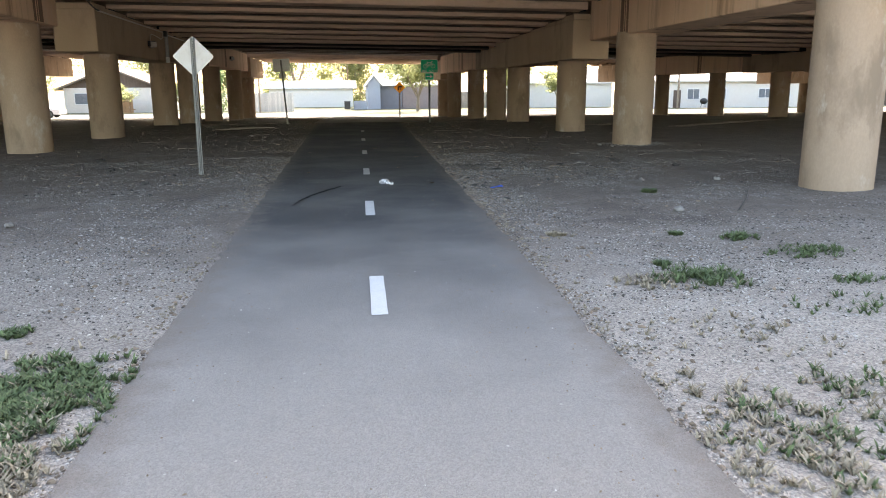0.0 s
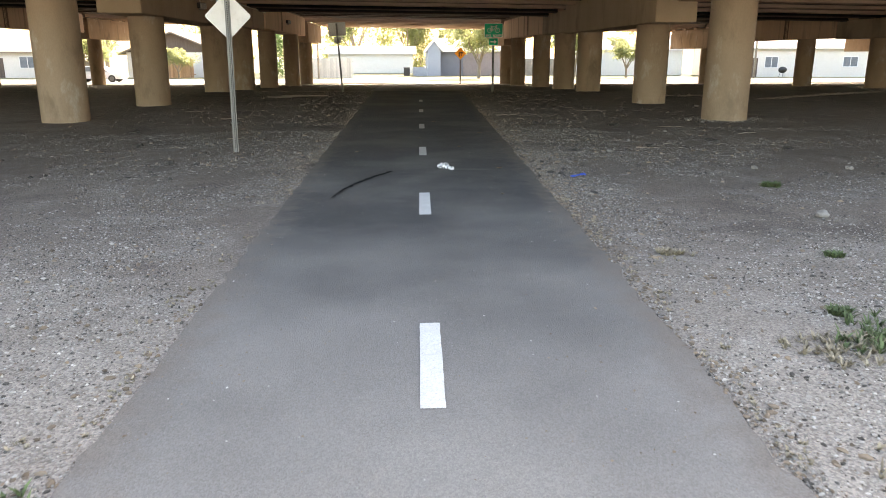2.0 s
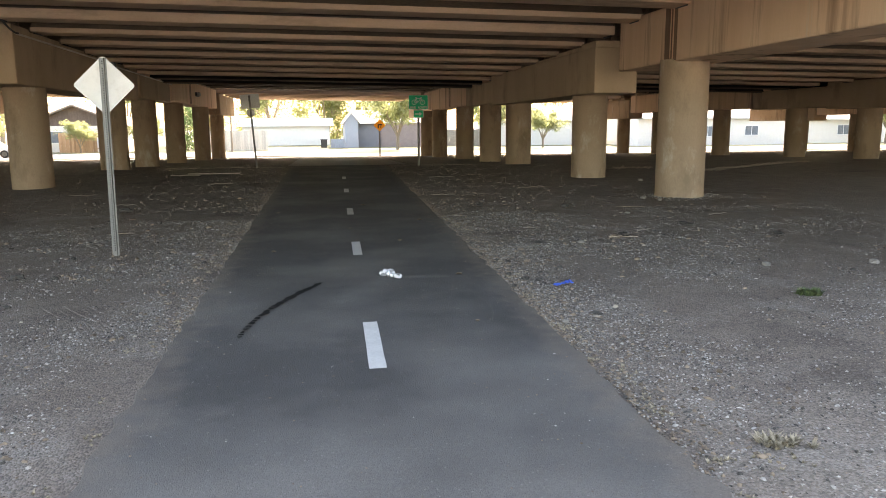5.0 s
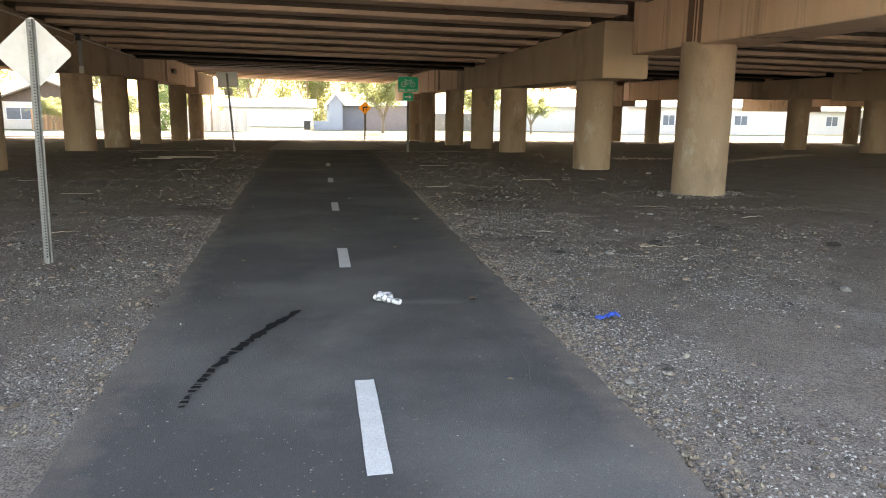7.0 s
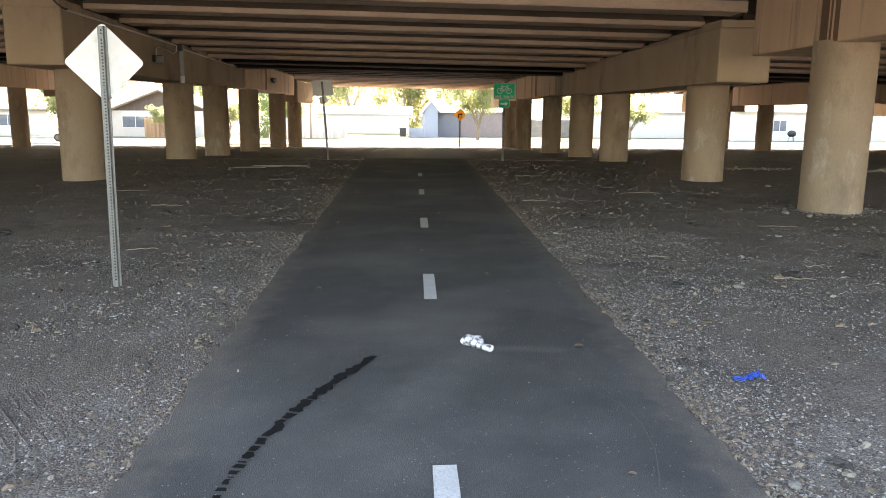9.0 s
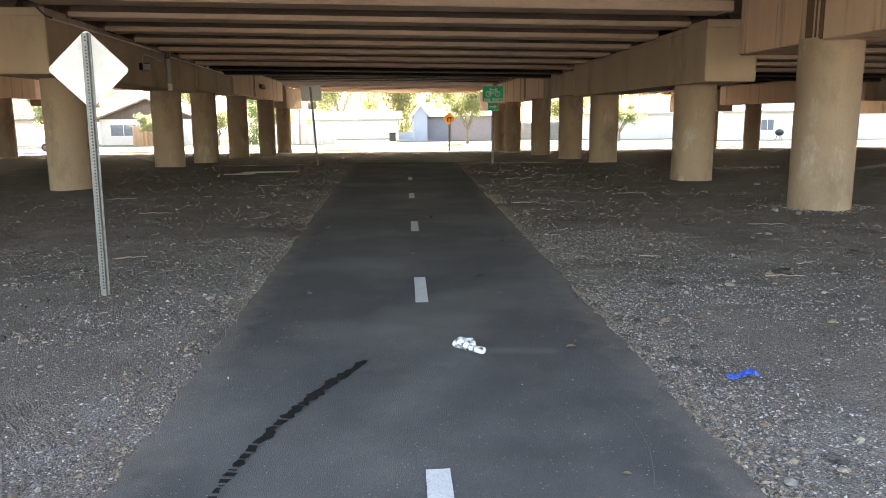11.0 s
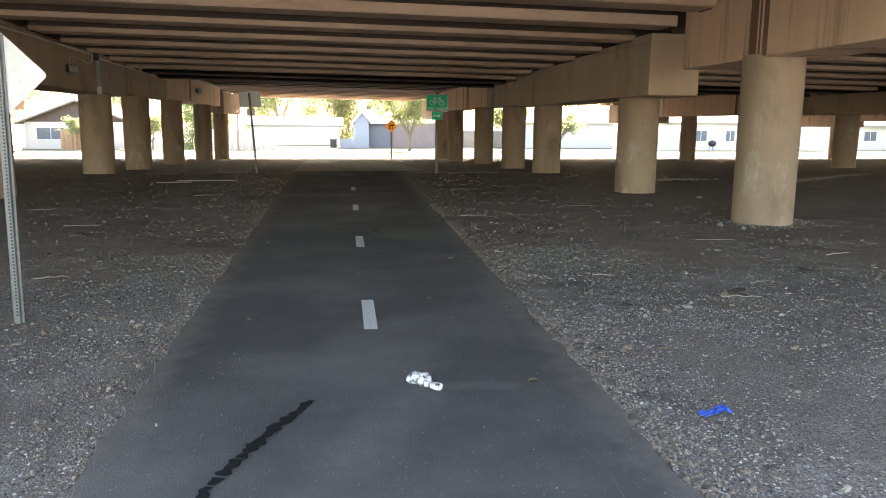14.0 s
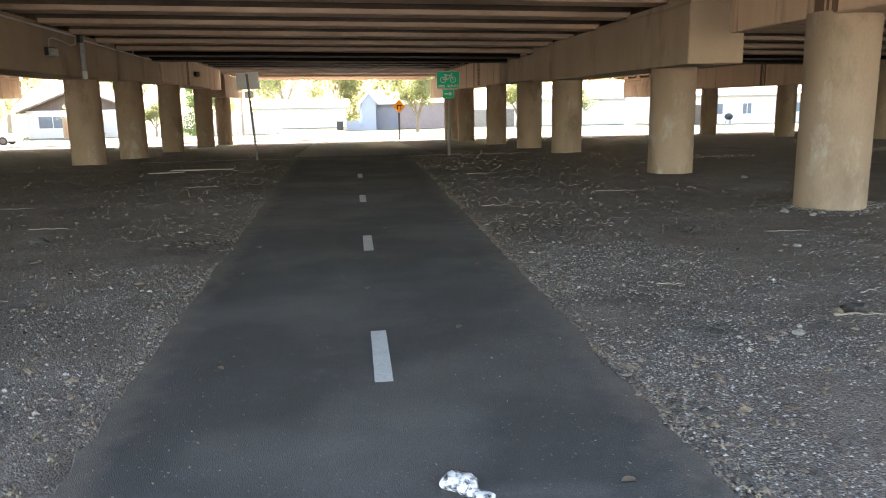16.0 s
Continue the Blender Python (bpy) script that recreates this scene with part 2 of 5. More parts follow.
drift_and_daylight(M_ASPH, (0.14, 0.117, 0.098), (0.22, 0.207, 0.19))
pebbled(M_ASPH, 190.0, 0.82, 1.20, 0.5, (0.20, 0.19, 0.18), 85.0, 0.03)
M_SCUFF = material("scuffed_asphalt", (0.105, 0.10, 0.095), (0.13, 0.125, 0.118), 6.0, 0.9, 0.3, 120)
M_APRON = material("pale_apron", (0.27, 0.255, 0.235), (0.32, 0.305, 0.28), 3.0, 0.9, 0.3, 120)
# pebbles get the same painted daylight towards the opening
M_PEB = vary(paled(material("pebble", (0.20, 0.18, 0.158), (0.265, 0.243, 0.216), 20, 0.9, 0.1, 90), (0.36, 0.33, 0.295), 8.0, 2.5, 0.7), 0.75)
M_WPEB = vary(material("white_pebble", (0.31, 0.295, 0.27), (0.42, 0.40, 0.375), 20, 0.85, 0.1, 90), 0.25)
M_LITTER = vary(material("dead_leaf", (0.20, 0.148, 0.104), (0.13, 0.097, 0.071), 30, 0.9, 0.1, 60), 0.5)
M_ROCK = material("rock", (0.20, 0.18, 0.16), (0.25, 0.23, 0.205), 9, 0.9, 0.4, 60, c3=(0.14, 0.125, 0.11), c3_scale=14)
# street fence boards: the outdoor glare is put into their colour
M_PALEWOOD = vary(material("glare_board", (0.62, 0.56, 0.48), (0.70, 0.64, 0.56), 4, 0.85, 0.2, 30, stretch=(1, 1, 0.2)), 0.15, island=False)
M_DRY = vary(material("dry_grass", (0.30, 0.25, 0.175), (0.22, 0.18, 0.125), 12, 0.9, 0.0, 60), 0.4)
M_GRASS = vary(material("green_weed", (0.06, 0.095, 0.034), (0.11, 0.135, 0.056), 25, 0.85, 0.0, 60), 0.45)
M_LEAF = vary(material("leaf", (0.14, 0.16, 0.06), (0.20, 0.20, 0.09), 1.5, 0.7, 0.05, 9), 0.5)
nt = M_LEAF.node_tree
tl = nt.nodes.new("ShaderNodeBsdfTranslucent")
tl.inputs["Color"].default_value = (0.36, 0.39, 0.19, 1)
ms = nt.nodes.new("ShaderNodeMixShader")
ms.inputs["Fac"].default_value = 0.5
nt.links.new(nt.nodes["Principled BSDF"].outputs[0], ms.inputs[1])
nt.links.new(tl.outputs[0], ms.inputs[2])
nt.links.new(ms.outputs[0], nt.nodes["Material Output"].inputs["Surface"])
M_SHRUB = vary(material("shrub_leaf", (0.10, 0.17, 0.035), (0.15, 0.22, 0.05), 2.0, 0.6, 0.05, 9), 0.5)
M_CARWHITE = material("white_car_paint", (0.72, 0.72, 0.72), (0.76, 0.76, 0.76), 2, 0.25, 0.0, 20)
M_BARK = material("bark", (0.22, 0.17, 0.12), (0.32, 0.26, 0.2), 6, 0.9, 0.5, 30, stretch=(1, 1, 0.25))
M_PAINT = material("road_paint", (0.53, 0.525, 0.51), (0.61, 0.605, 0.59), 8, 0.75, 0.4, 130, c3=(0.36, 0.355, 0.345), c3_scale=70.0, c3_at=0.53)
M_TAR = material("tar", (0.008, 0.008, 0.008), (0.016, 0.016, 0.016), 20, 0.9, 0.4, 120, spec=0.15)
M_GALV = material("galvanised_steel", (0.14, 0.135, 0.125), (0.20, 0.195, 0.18), 14, 0.5, 0.05, 60, metal=0.4)
M_HOLE = material("hole_shadow", (0.02, 0.02, 0.02), (0.03, 0.03, 0.03), 10, 0.9, 0.0, 40)
M_ALU = material("sign_back", (0.58, 0.555, 0.515), (0.66, 0.635, 0.595), 6, 0.55, 0.05, 60, c3=(0.52, 0.485, 0.44), c3_scale=7.0, metal=0.0, grain=0.08)
M_GREEN = material("sign_green", (0.004, 0.56, 0.27), (0.006, 0.60, 0.30), 5, 0.7, 0.0, 40, grain=0.05, spec=0.2)
M_WHITE = material("white_paint", (0.78, 0.78, 0.76), (0.82, 0.82, 0.80), 4, 0.6, 0.05, 30)
M_AMBER = material("sign_amber", (0.75, 0.30, 0.02), (0.80, 0.34, 0.03), 6, 0.5, 0.0, 40)
M_BLACK = material("black_paint", (0.02, 0.02, 0.02), (0.03, 0.03, 0.03), 6, 0.6, 0.0, 40)
M_BROWNPOST = material("weathered_steel", (0.10, 0.09, 0.08), (0.15, 0.13, 0.11), 8, 0.6, 0.05, 40, metal=0.5)
M_BLUE = material("blue_nitrile", (0.008, 0.055, 0.33), (0.014, 0.085, 0.42), 12, 0.5, 0.1, 60)
M_CAN = material("can_aluminium", (0.80, 0.80, 0.81), (0.86, 0.86, 0.87), 9, 0.35, 0.05, 60, metal=0.2, c3=(0.02, 0.02, 0.025), c3_scale=34, c3_at=0.47, grain=0.1)
M_PIPE = material("conduit_paint", (0.62, 0.57, 0.5), (0.70, 0.65, 0.58), 10, 0.5, 0.05, 60)
M_GREYPIPE = material("grey_pipe", (0.36, 0.37, 0.385), (0.42, 0.43, 0.445), 8, 0.6, 0.05, 60)
M_DARKM = material("dark_housing", (0.035, 0.032, 0.03), (0.06, 0.055, 0.05), 10, 0.5, 0.05, 60)
M_GLASS = material("lamp_lens", (0.5, 0.5, 0.48), (0.56, 0.56, 0.54), 5, 0.15, 0.0, 20)
M_ROAD = material("street_asphalt", (0.25, 0.245, 0.235), (0.30, 0.295, 0.285), 2.0, 0.9, 0.2, 60)
M_KERB = material("kerb_concrete", (0.52, 0.50, 0.47), (0.60, 0.58, 0.54), 3, 0.9, 0.2, 40)
M_LAWN = material("dry_lawn", (0.075, 0.082, 0.037), (0.11, 0.11, 0.055), 1.2, 0.95, 0.6, 25, c3=(0.05, 0.075, 0.027), c3_scale=0.25)
M_GREYWALL = material("grey_siding", (0.20, 0.20, 0.22), (0.22, 0.22, 0.24), 2, 0.7, 0.05, 20)
M_PALEBLUE = material("pale_blue_siding", (0.36, 0.385, 0.43), (0.39, 0.415, 0.46), 2, 0.7, 0.05, 20)
M_TANWALL = material("tan_stucco", (0.30, 0.235, 0.215), (0.34, 0.27, 0.245), 3, 0.9, 0.2, 50)
M_STUCCO = material("pale_stucco", (0.74, 0.70, 0.63), (0.79, 0.75, 0.69), 3, 0.9, 0.2, 50)
M_SHING = material("roof_shingle", (0.24, 0.19, 0.15), (0.32, 0.26, 0.21), 3, 0.9, 0.3, 25)
M_PALEROOF = material("pale_roof", (0.62, 0.60, 0.57), (0.70, 0.68, 0.65), 3, 0.85, 0.2, 25)
M_BROWNW = material("brown_timber", (0.12, 0.085, 0.065), (0.17, 0.125, 0.095), 4, 0.85, 0.2, 30, stretch=(1, 1, 0.2))
M_FENCE = vary(material("fence_timber", (0.42, 0.25, 0.14), (0.52, 0.33, 0.19), 4, 0.85, 0.2, 30, stretch=(1, 1, 0.2)), 0.25, island=False)
M_PANE = material("window_pane", (0.16, 0.18, 0.20), (0.22, 0.24, 0.26), 2, 0.08, 0.0, 10)
M_WOOD = material("weathered_board", (0.26, 0.225, 0.185), (0.34, 0.30, 0.25), 6, 0.9, 0.2, 50, stretch=(0.2, 1, 1))

# ---- mesh helpers ----


def box(bm, x0, x1, y0, y1, z0, z1, bev=0.0):
    r = bmesh.ops.create_cube(bm, size=1.0)
    vs = r["verts"]
    for v in vs:
        v.co = Vector(((x0 + x1) / 2 + v.co.x * (x1 - x0), (y0 + y1) / 2 + v.co.y * (y1 - y0), (z0 + z1) / 2 + v.co.z * (z1 - z0)))
    if bev:
        es = list({e for v in vs for e in v.link_edges})
        bmesh.ops.bevel(bm, geom=es, offset=bev, segments=2, affect="EDGES", profile=0.5)
    return vs


def tube(bm, p, q, r0, r1=None, n=12, caps=True):
    """A round bar from p to q."""
    p, q = Vector(p), Vector(q)
    r1 = r0 if r1 is None else r1
    d = q - p
    m = Matrix.Translation((p + q) / 2) @ d.to_track_quat("Z", "Y").to_matrix().to_4x4()
    return bmesh.ops.create_cone(bm, cap_ends=caps, segments=n, radius1=r0, radius2=r1, depth=d.length, matrix=m)["verts"]


def prism(bm, pts, y0, y1):
    """A plate with the outline pts in x and z, from y0 to y1."""
    a = [bm.verts.new((x, y0, z)) for x, z in pts]
    b = [bm.verts.new((x, y1, z)) for x, z in pts]
    n = len(pts)
    bm.faces.new(a)
    bm.faces.new(b[::-1])
    for i in range(n):
        bm.faces.new((a[i], b[i], b[(i + 1) % n], a[(i + 1) % n]))
    return a + b


def mesh_of(name, bm, mat, smooth=False):
    bmesh.ops.recalc_face_normals(bm, faces=bm.faces[:])
    me = bpy.data.meshes.new(name)
    bm.to_mesh(me)
    bm.free()
    me.materials.append(mat)
    if smooth:
        me.shade_smooth()
        me.set_sharp_from_angle(angle=radians(40))
    return me


def part(name, bm, mat, parent=None, label="", smooth=False):
    ob = new(name, mesh_of(name, bm, mat, smooth))
    ob.parent = parent
    if label:
        tagged(ob, label)
    return ob


def thing(name, label, category, m=None, group="", kind=""):
    ob = new(name)
    ob.empty_display_size = 0.2
    if m is not None:
        ob.matrix_basis = m
    return tagged(ob, label, category, group, kind)


def plain(name, verts, faces, mat, kind="", label="", category="", smooth=False):
    me = bpy.data.meshes.new(name)
    me.from_pydata(verts, [], faces)
    me.materials.append(mat)
    if smooth:
        me.shade_smooth()
    return tagged(new(name, me), label, category, "", kind)


# ---- ground ----


def ground_z(x, y):
    """Level up to y = 29, then gently down to the street."""
    z = 0.0 if y < 29 else -0.028 * (y - 29)
    if y > 54:
        z = -0.70 - 0.065 * (min(y, 60) - 54)
    if y > 60:
        z = -1.09 - 0.005 * (min(y, 86) - 60)
    return z


def right_edge(y):
    return 1.43 + 0.034 * y


LEFT_EDGE = -0.80


def bumps(x, y):
    off = max(LEFT_EDGE - x, x - right_edge(y))
    k = min(1.0, max(0.0, off / 0.8))
    h = 0.035 * noise.noise((x * 0.5, y * 0.5, 0)) + 0.016 * noise.noise((x * 2.3, y * 2.3, 5)) + 0.006 * noise.noise((x * 7, y * 7, 9))
    return k * h - (0.0 if off > 0 else 0.02) - (0.004 if off > 0 else 0)


def axis(stops):
    out = []
    for a, b, s in stops:
        n = max(1, round((b - a) / s))
        out += [a + (b - a) * i / n for i in range(n)]
    return out + [stops[-1][1]]


gx = axis([(-300, -60, 40), (-60, -12, 4), (-12, -5, 0.4), (-5, 7, 0.13), (7, 14, 0.4), (14, 60, 4), (60, 300, 40)])
gy = axis([(-120, -10, 20), (-10, 1, 1), (1, 16, 0.13), (16, 32, 0.3), (32, 62, 1.0), (62, 100, 4), (100, 500, 50)])
gv = [(x, y, ground_z(x, y) + (bumps(x, y) if -12 < x < 14 and 0 < y < 62 else 0)) for y in gy for x in gx]
nx = len(gx)
gf = [(j * nx + i, j * nx + i + 1, (j + 1) * nx + i + 1, (j + 1) * nx + i) for j in range(len(gy) - 1) for i in range(nx - 1)]
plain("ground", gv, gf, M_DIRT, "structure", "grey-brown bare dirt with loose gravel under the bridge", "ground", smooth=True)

# unseen pale sheet, added to bounce daylight up under the bridge
bm = bmesh.new()
vg = [bm.verts.new((x, y, 0.012)) for y in (-60, -0.2) for x in (-60, LEFT_EDGE - 0.1)] + [bm.verts.new((x, y, 0.012)) for y in (-60, -0.2) for x in (right_edge(0) + 0.1, 60)]
for q in (0, 4):
    bm.faces.new((vg[q], vg[q + 1], vg[q + 3], vg[q + 2]))
tagged(part("verge", bm, M_BOUNCE), "unseen pale sheet added before the bridge to bounce daylight", "verge", kind="structure")

# the bicycle path: a slab with slightly frayed edges
py = axis([(-30, 1, 1.0), (1, 20, 0.09), (20, 53, 0.5)])
pv, pf = [], []
for y in py:
    l = LEFT_EDGE + 0.04 * noise.noise((y * 1.3, 1, 0)) + 0.05 * noise.noise((y * 6, 3, 0))
    r = right_edge(y) + 0.04 * noise.noise((y * 1.3, 7, 0)) + 0.05 * noise.noise((y * 6, 11, 0))
    z = ground_z(0, y)
    pv += [(l - 0.03, y, z - 0.03), (l, y, z + 0.004), ((l + r) / 2, y, z + 0.008), (r, y, z + 0.004), (r + 0.03, y, z - 0.03)]
for j in range(len(py) - 1):
    for i in range(4):
        pf.append((j * 5 + i, j * 5 + i + 1, j * 5 + i + 6, j * 5 + i + 5))
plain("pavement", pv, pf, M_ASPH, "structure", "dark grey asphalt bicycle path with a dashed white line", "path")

# a pale apron where the path leaves the bridge
av = []
for y in (31.0, 36, 42, 48, 54, 60, 65.6):
    av += [(-0.95, y, ground_z(0, y) + 0.014), (2.75 + 0.02 * y, y, ground_z(0, y) + 0.014)]
plain("apron", av, [(2 * i, 2 * i + 1, 2 * i + 3, 2 * i + 2) for i in range(6)], M_APRON, "structure", "pale apron at the end of the path", "pavement")

# the white dashes
for y0, dl in ((0.85, 0.95), (4.51, 0.93), (8.045, 1.02), (11.835, 0.92), (15.5, 0.9), (19.4, 0.9), (23.3, 0.9)):
    x0 = 0.351 + 0.0212 * (y0 - 4.5)
    bm = bmesh.new()
    zz = ground_z(0, y0)
    n = 14
    ring = []
    for i in range(n + 1):
        y = y0 + dl * i / n
        for s in (0, 1):
            ring.append(bm.verts.new((x0 + 0.0215 * dl * i / n + s * 0.1 + random.uniform(-0.0015, 0.0015), y + random.uniform(-0.002, 0.002), zz + 0.012)))
    for i in range(n):
        bm.faces.new((ring[2 * i], ring[2 * i + 1], ring[2 * i + 3], ring[2 * i + 2]))
    tagged(part("path_dash", bm, M_PAINT), "worn white painted dash on the asphalt path", "road marking", "dashes of the centre line", "structure")

# ---- the bridges: bents, girders, decks ----
FALL = 0.0135           # the decks fall gently from one side of the path to the other
BENT_X = (-34.0, -20.2, -6.42, 7.18, 21.1, 34.9)


def lift(x):
    """How far the decks and caps stand above their height over the path."""
    return -FALL * (x - 0.4)


# girder rows: the middle of each girder and the height of its soffit over the path
ROWS_1 = [(19.0 - 2.05 * k, 3.54) for k in range(6)]
ROWS_2 = [(20.47 + 1.94 * k, 3.41 - 0.0485 * k) for k in range(9)]
ROWS_4 = [(37.9 + 1.75 * k, 3.51) for k in range(8)]
ROWS_5 = [(52.4 + 2.2 * k, 3.31) for k in range(6)]
ROWS_G = ROWS_1 + ROWS_2 + ROWS_4 + ROWS_5


def bent(x, y0, y1, zb, zt, cols, mat, steps=(), seat=None, half=0.53, rad=0.445, drain=None):
    """A cap beam on round columns (their y and x). steps: girder rows that sit on a stepped course above the cap."""
    t = thing("bridge_pier", "tan concrete bridge pier with a heavy cap beam on round columns", "bridge pier", pose(x, (y0 + y1) / 2, 0), "bridge piers")
    c = (y0 + y1) / 2
    zb, zt = zb + lift(x), zt + lift(x)
    bm = bmesh.new()
    box(bm, -half, half, y0 - c, y1 - c, zb, zt, 0.03)
    part("cap_beam", bm, mat, t)
    if seat:
        bm = bmesh.new()
        box(bm, -half + 0.03, half - 0.03, y0 - c + 0.03, y1 - c - 0.03, zt - 0.02, seat + lift(x), 0.02)
        part("bearing_seat", bm, M_CONC, t)
    rows = [(gy_ - 0.42, gz_) for gy_, gz_ in steps]
    for k, (gy_, gz_) in enumerate(rows):
        a = max(y0 + 0.02, gy_ - 0.16)
        e = min(y1 - 0.02, rows[k + 1][0] - 0.16 if k + 1 < len(rows) else y1)
        if k == 0:
            a = y0 + 0.02
        if e - a > 0.2:
            bm = bmesh.new()
            box(bm, -half + 0.018, half - 0.018, a + 0.003 - c, e - c, zt - 0.02, gz_ + lift(x) - 0.024, 0.012)
            part("pedestal", bm, mat, t)
    for cy, cx in cols:
        bm = bmesh.new()
        g = ground_z(cx, cy)
        bmesh.ops.create_cone(bm, cap_ends=True, segments=48, radius1=rad, radius2=rad, depth=zb + 0.05 - g + 0.4, matrix=Matrix.Translation((cx - x, cy - c, (zb + 0.05 + g - 0.4) / 2)))
        part("column", bm, M_CONC, t, smooth=True)
    if drain:
        for dy, w in ((-0.26, 0.12), (-0.08, 0.05), (0.02, 0.20)):
            for s in (-1, 1):
                bm = bmesh.new()
                xx = s * (half + 0.002)
                box(bm, min(xx, xx + s * 0.003), max(xx, xx + s * 0.003), drain + dy - c, drain + dy + w - c, zb + 0.02, zt - 0.02)
                part("stain", bm, M_STAIN, t, "dark rusty water stain")
    return t


for bx in BENT_X:
    left = bx < 0
    bent(bx - (0.08 if left else -0.04), 8.3, 18.3 if left else 19.65, 2.60, 3.63, ((9.45, bx if left else bx - 0.38), (17.5 if left else 17.35, bx - 0.13)), M_CAP, seat=3.64, rad=0.455, drain=17.25)
    bent(bx - 0.05, 20.85, 31.5, 2.18, 3.245, ((22.5, bx + 0.02 if left else bx - 0.06), (29.7, bx)), M_CAP2, ROWS_2)
    bent(bx + 0.03, 31.65, 37.0, 2.27, 3.10, ((34.2, bx + 0.03),), M_CAP2, ROWS_2, half=0.48)
    bent(bx + (0 if left else 0.22), 37.3, 51.4, 2.34, 3.43, ((40.8, bx - 0.08 if left else bx + 0.25), (47.9, bx + 0.07 if left else bx + 0.12)), M_CAP, seat=3.49, drain=42.0)
    bent(bx * 1.02 + 0.2, 52.6, 60.8, 1.98, 3.13, ((54.6, bx * 1.02 + 0.2),), M_CONC, seat=3.29, half=0.5)

# one girder: a concrete I beam that spans from pier to pier, on dark bearing pads
SPAN = 13.6
TILT_X = math.degrees(math.atan(FALL))


def beam(name, prof, mat, parent, x0=0.44, x1=SPAN - 0.44, label=""):
    bm = bmesh.new()
    prism(bm, prof, x0, x1)
    for v in bm.verts:
        v.co = Vector((v.co.y, v.co.x, v.co.z))
    return part(name, bm, mat, parent, label)


H = 1.0


def make_girder(label, lip, mat, web):
    """lip: the height of the upright side of the bottom flange, below its slope darkened for shade."""
    g = thing("bridge_girder", label, "bridge girder", None, "bridge girders")
    beam("bottom_flange", [(-0.31, 0), (0.31, 0), (0.33, 0.02), (0.33, lip), (-0.33, lip), (-0.33, 0.02)], mat, g)
    beam("web", [(-0.328, lip), (0.328, lip), (0.09, 0.31), (0.09, H - 0.2), (-0.09, H - 0.2), (-0.09, 0.31)], web, g, label="concrete web darkened for the shade between girders")
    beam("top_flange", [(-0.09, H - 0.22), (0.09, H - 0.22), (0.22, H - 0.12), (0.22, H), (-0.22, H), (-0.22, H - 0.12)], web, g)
    for x0 in (0.445, SPAN - 0.50):
        beam("bearing_pad", [(-0.22, -0.022), (0.22, -0.022), (0.22, 0.0), (-0.22, 0.0)], M_DARKM, g, x0, x0 + 0.055, "black rubber bearing pad")
    return g


# outer rows: a tall pale lip shapes in their brighter lit face
EDGE_Y = {ROWS_1[5][0], ROWS_2[0][0], ROWS_5[0][0]}
made = {}
for bx in BENT_X[:-1]:
    for y, z in ROWS_G:
        m = pose(bx, y - 0.09, z + lift(bx), 0, TILT_X, 0)
        key = "edge" if y in EDGE_Y else "shaded" if 33 < y < 52 else "inner"
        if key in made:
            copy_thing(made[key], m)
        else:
            made[key] = make_girder({"edge": "deep-flanged outer concrete bridge girder resting on the pier caps", "shaded": "long concrete I-shaped girder coloured for deep shade, on the pier caps", "inner": "long concrete I-shaped bridge girder resting on the pier caps"}[key], {"edge": 0.19, "shaded": 0.03, "inner": 0.105}[key], M_GIRDSHADE if key == "shaded" else M_GIRD, M_GAPSHADE if key == "shaded" else M_WEB)
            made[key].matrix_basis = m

# the slabs run past the piers, out of view, holding back side light
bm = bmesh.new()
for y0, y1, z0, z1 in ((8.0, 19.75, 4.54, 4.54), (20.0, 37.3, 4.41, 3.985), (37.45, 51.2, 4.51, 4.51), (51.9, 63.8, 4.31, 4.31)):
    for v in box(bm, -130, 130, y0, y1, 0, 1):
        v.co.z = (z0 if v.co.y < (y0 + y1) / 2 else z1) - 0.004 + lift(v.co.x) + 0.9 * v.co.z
tagged(part("ceiling", bm, M_DECK), "concrete deck underside darkened for the shade between girders", "bridge deck", kind="structure")
# out of view; their height also keeps the sun out of the slots
for y in (8.0, 19.45, 20.0, 36.45, 37.45, 50.9, 51.9, 63.5):
    bm = bmesh.new()
    box(bm, -130, 130, y, y + 0.3, 4.2 if y > 63 else 4.5, 6.0, 0.04)
    for v in bm.verts:
        v.co.z += lift(v.co.x)
    tagged(part("bridge_parapet", bm, M_CONC), "plain concrete parapet along the edge of the deck", "parapet", kind="structure")

# ---- street and houses beyond ----
bm = bmesh.new()
for j, (a, b) in enumerate(((66.0, 78.0),)):
    vs = [bm.verts.new((x, y, ground_z(0, y) + 0.02)) for y in (66, 70, 74, 78) for x in (-200, -60, 0, 60, 200)]
    for r in range(3):
        for c in range(4):
            bm.faces.new((vs[r * 5 + c], vs[r * 5 + c + 1], vs[r * 5 + c + 6], vs[r * 5 + c + 5]))
tagged(part("road", bm, M_ROAD), "sunlit pale asphalt street", "street", kind="structure")
for y, xa, xb in ((65.8, -200, 200), (78.0, -200, 1.7), (69.3, 1.9, 200)):
    bm = bmesh.new()
    box(bm, xa, xb, y, y + 0.18, ground_z(0, y) - 0.2, ground_z(0, y) + 0.07, 0.02)
    tagged(part("kerb", bm, M_KERB), "pale concrete kerb beside the street", "kerb", kind="structure")
bm = bmesh.new()
vs = [bm.verts.new((x, y, ground_z(0, y) + 0.03)) for y in (78.2, 86, 130) for x in (-200, -40, 0, 40, 200)]
for r in range(2):
    for c in range(4):
        bm.faces.new((vs[r * 5 + c], vs[r * 5 + c + 1], vs[r * 5 + c + 6], vs[r * 5 + c + 5]))
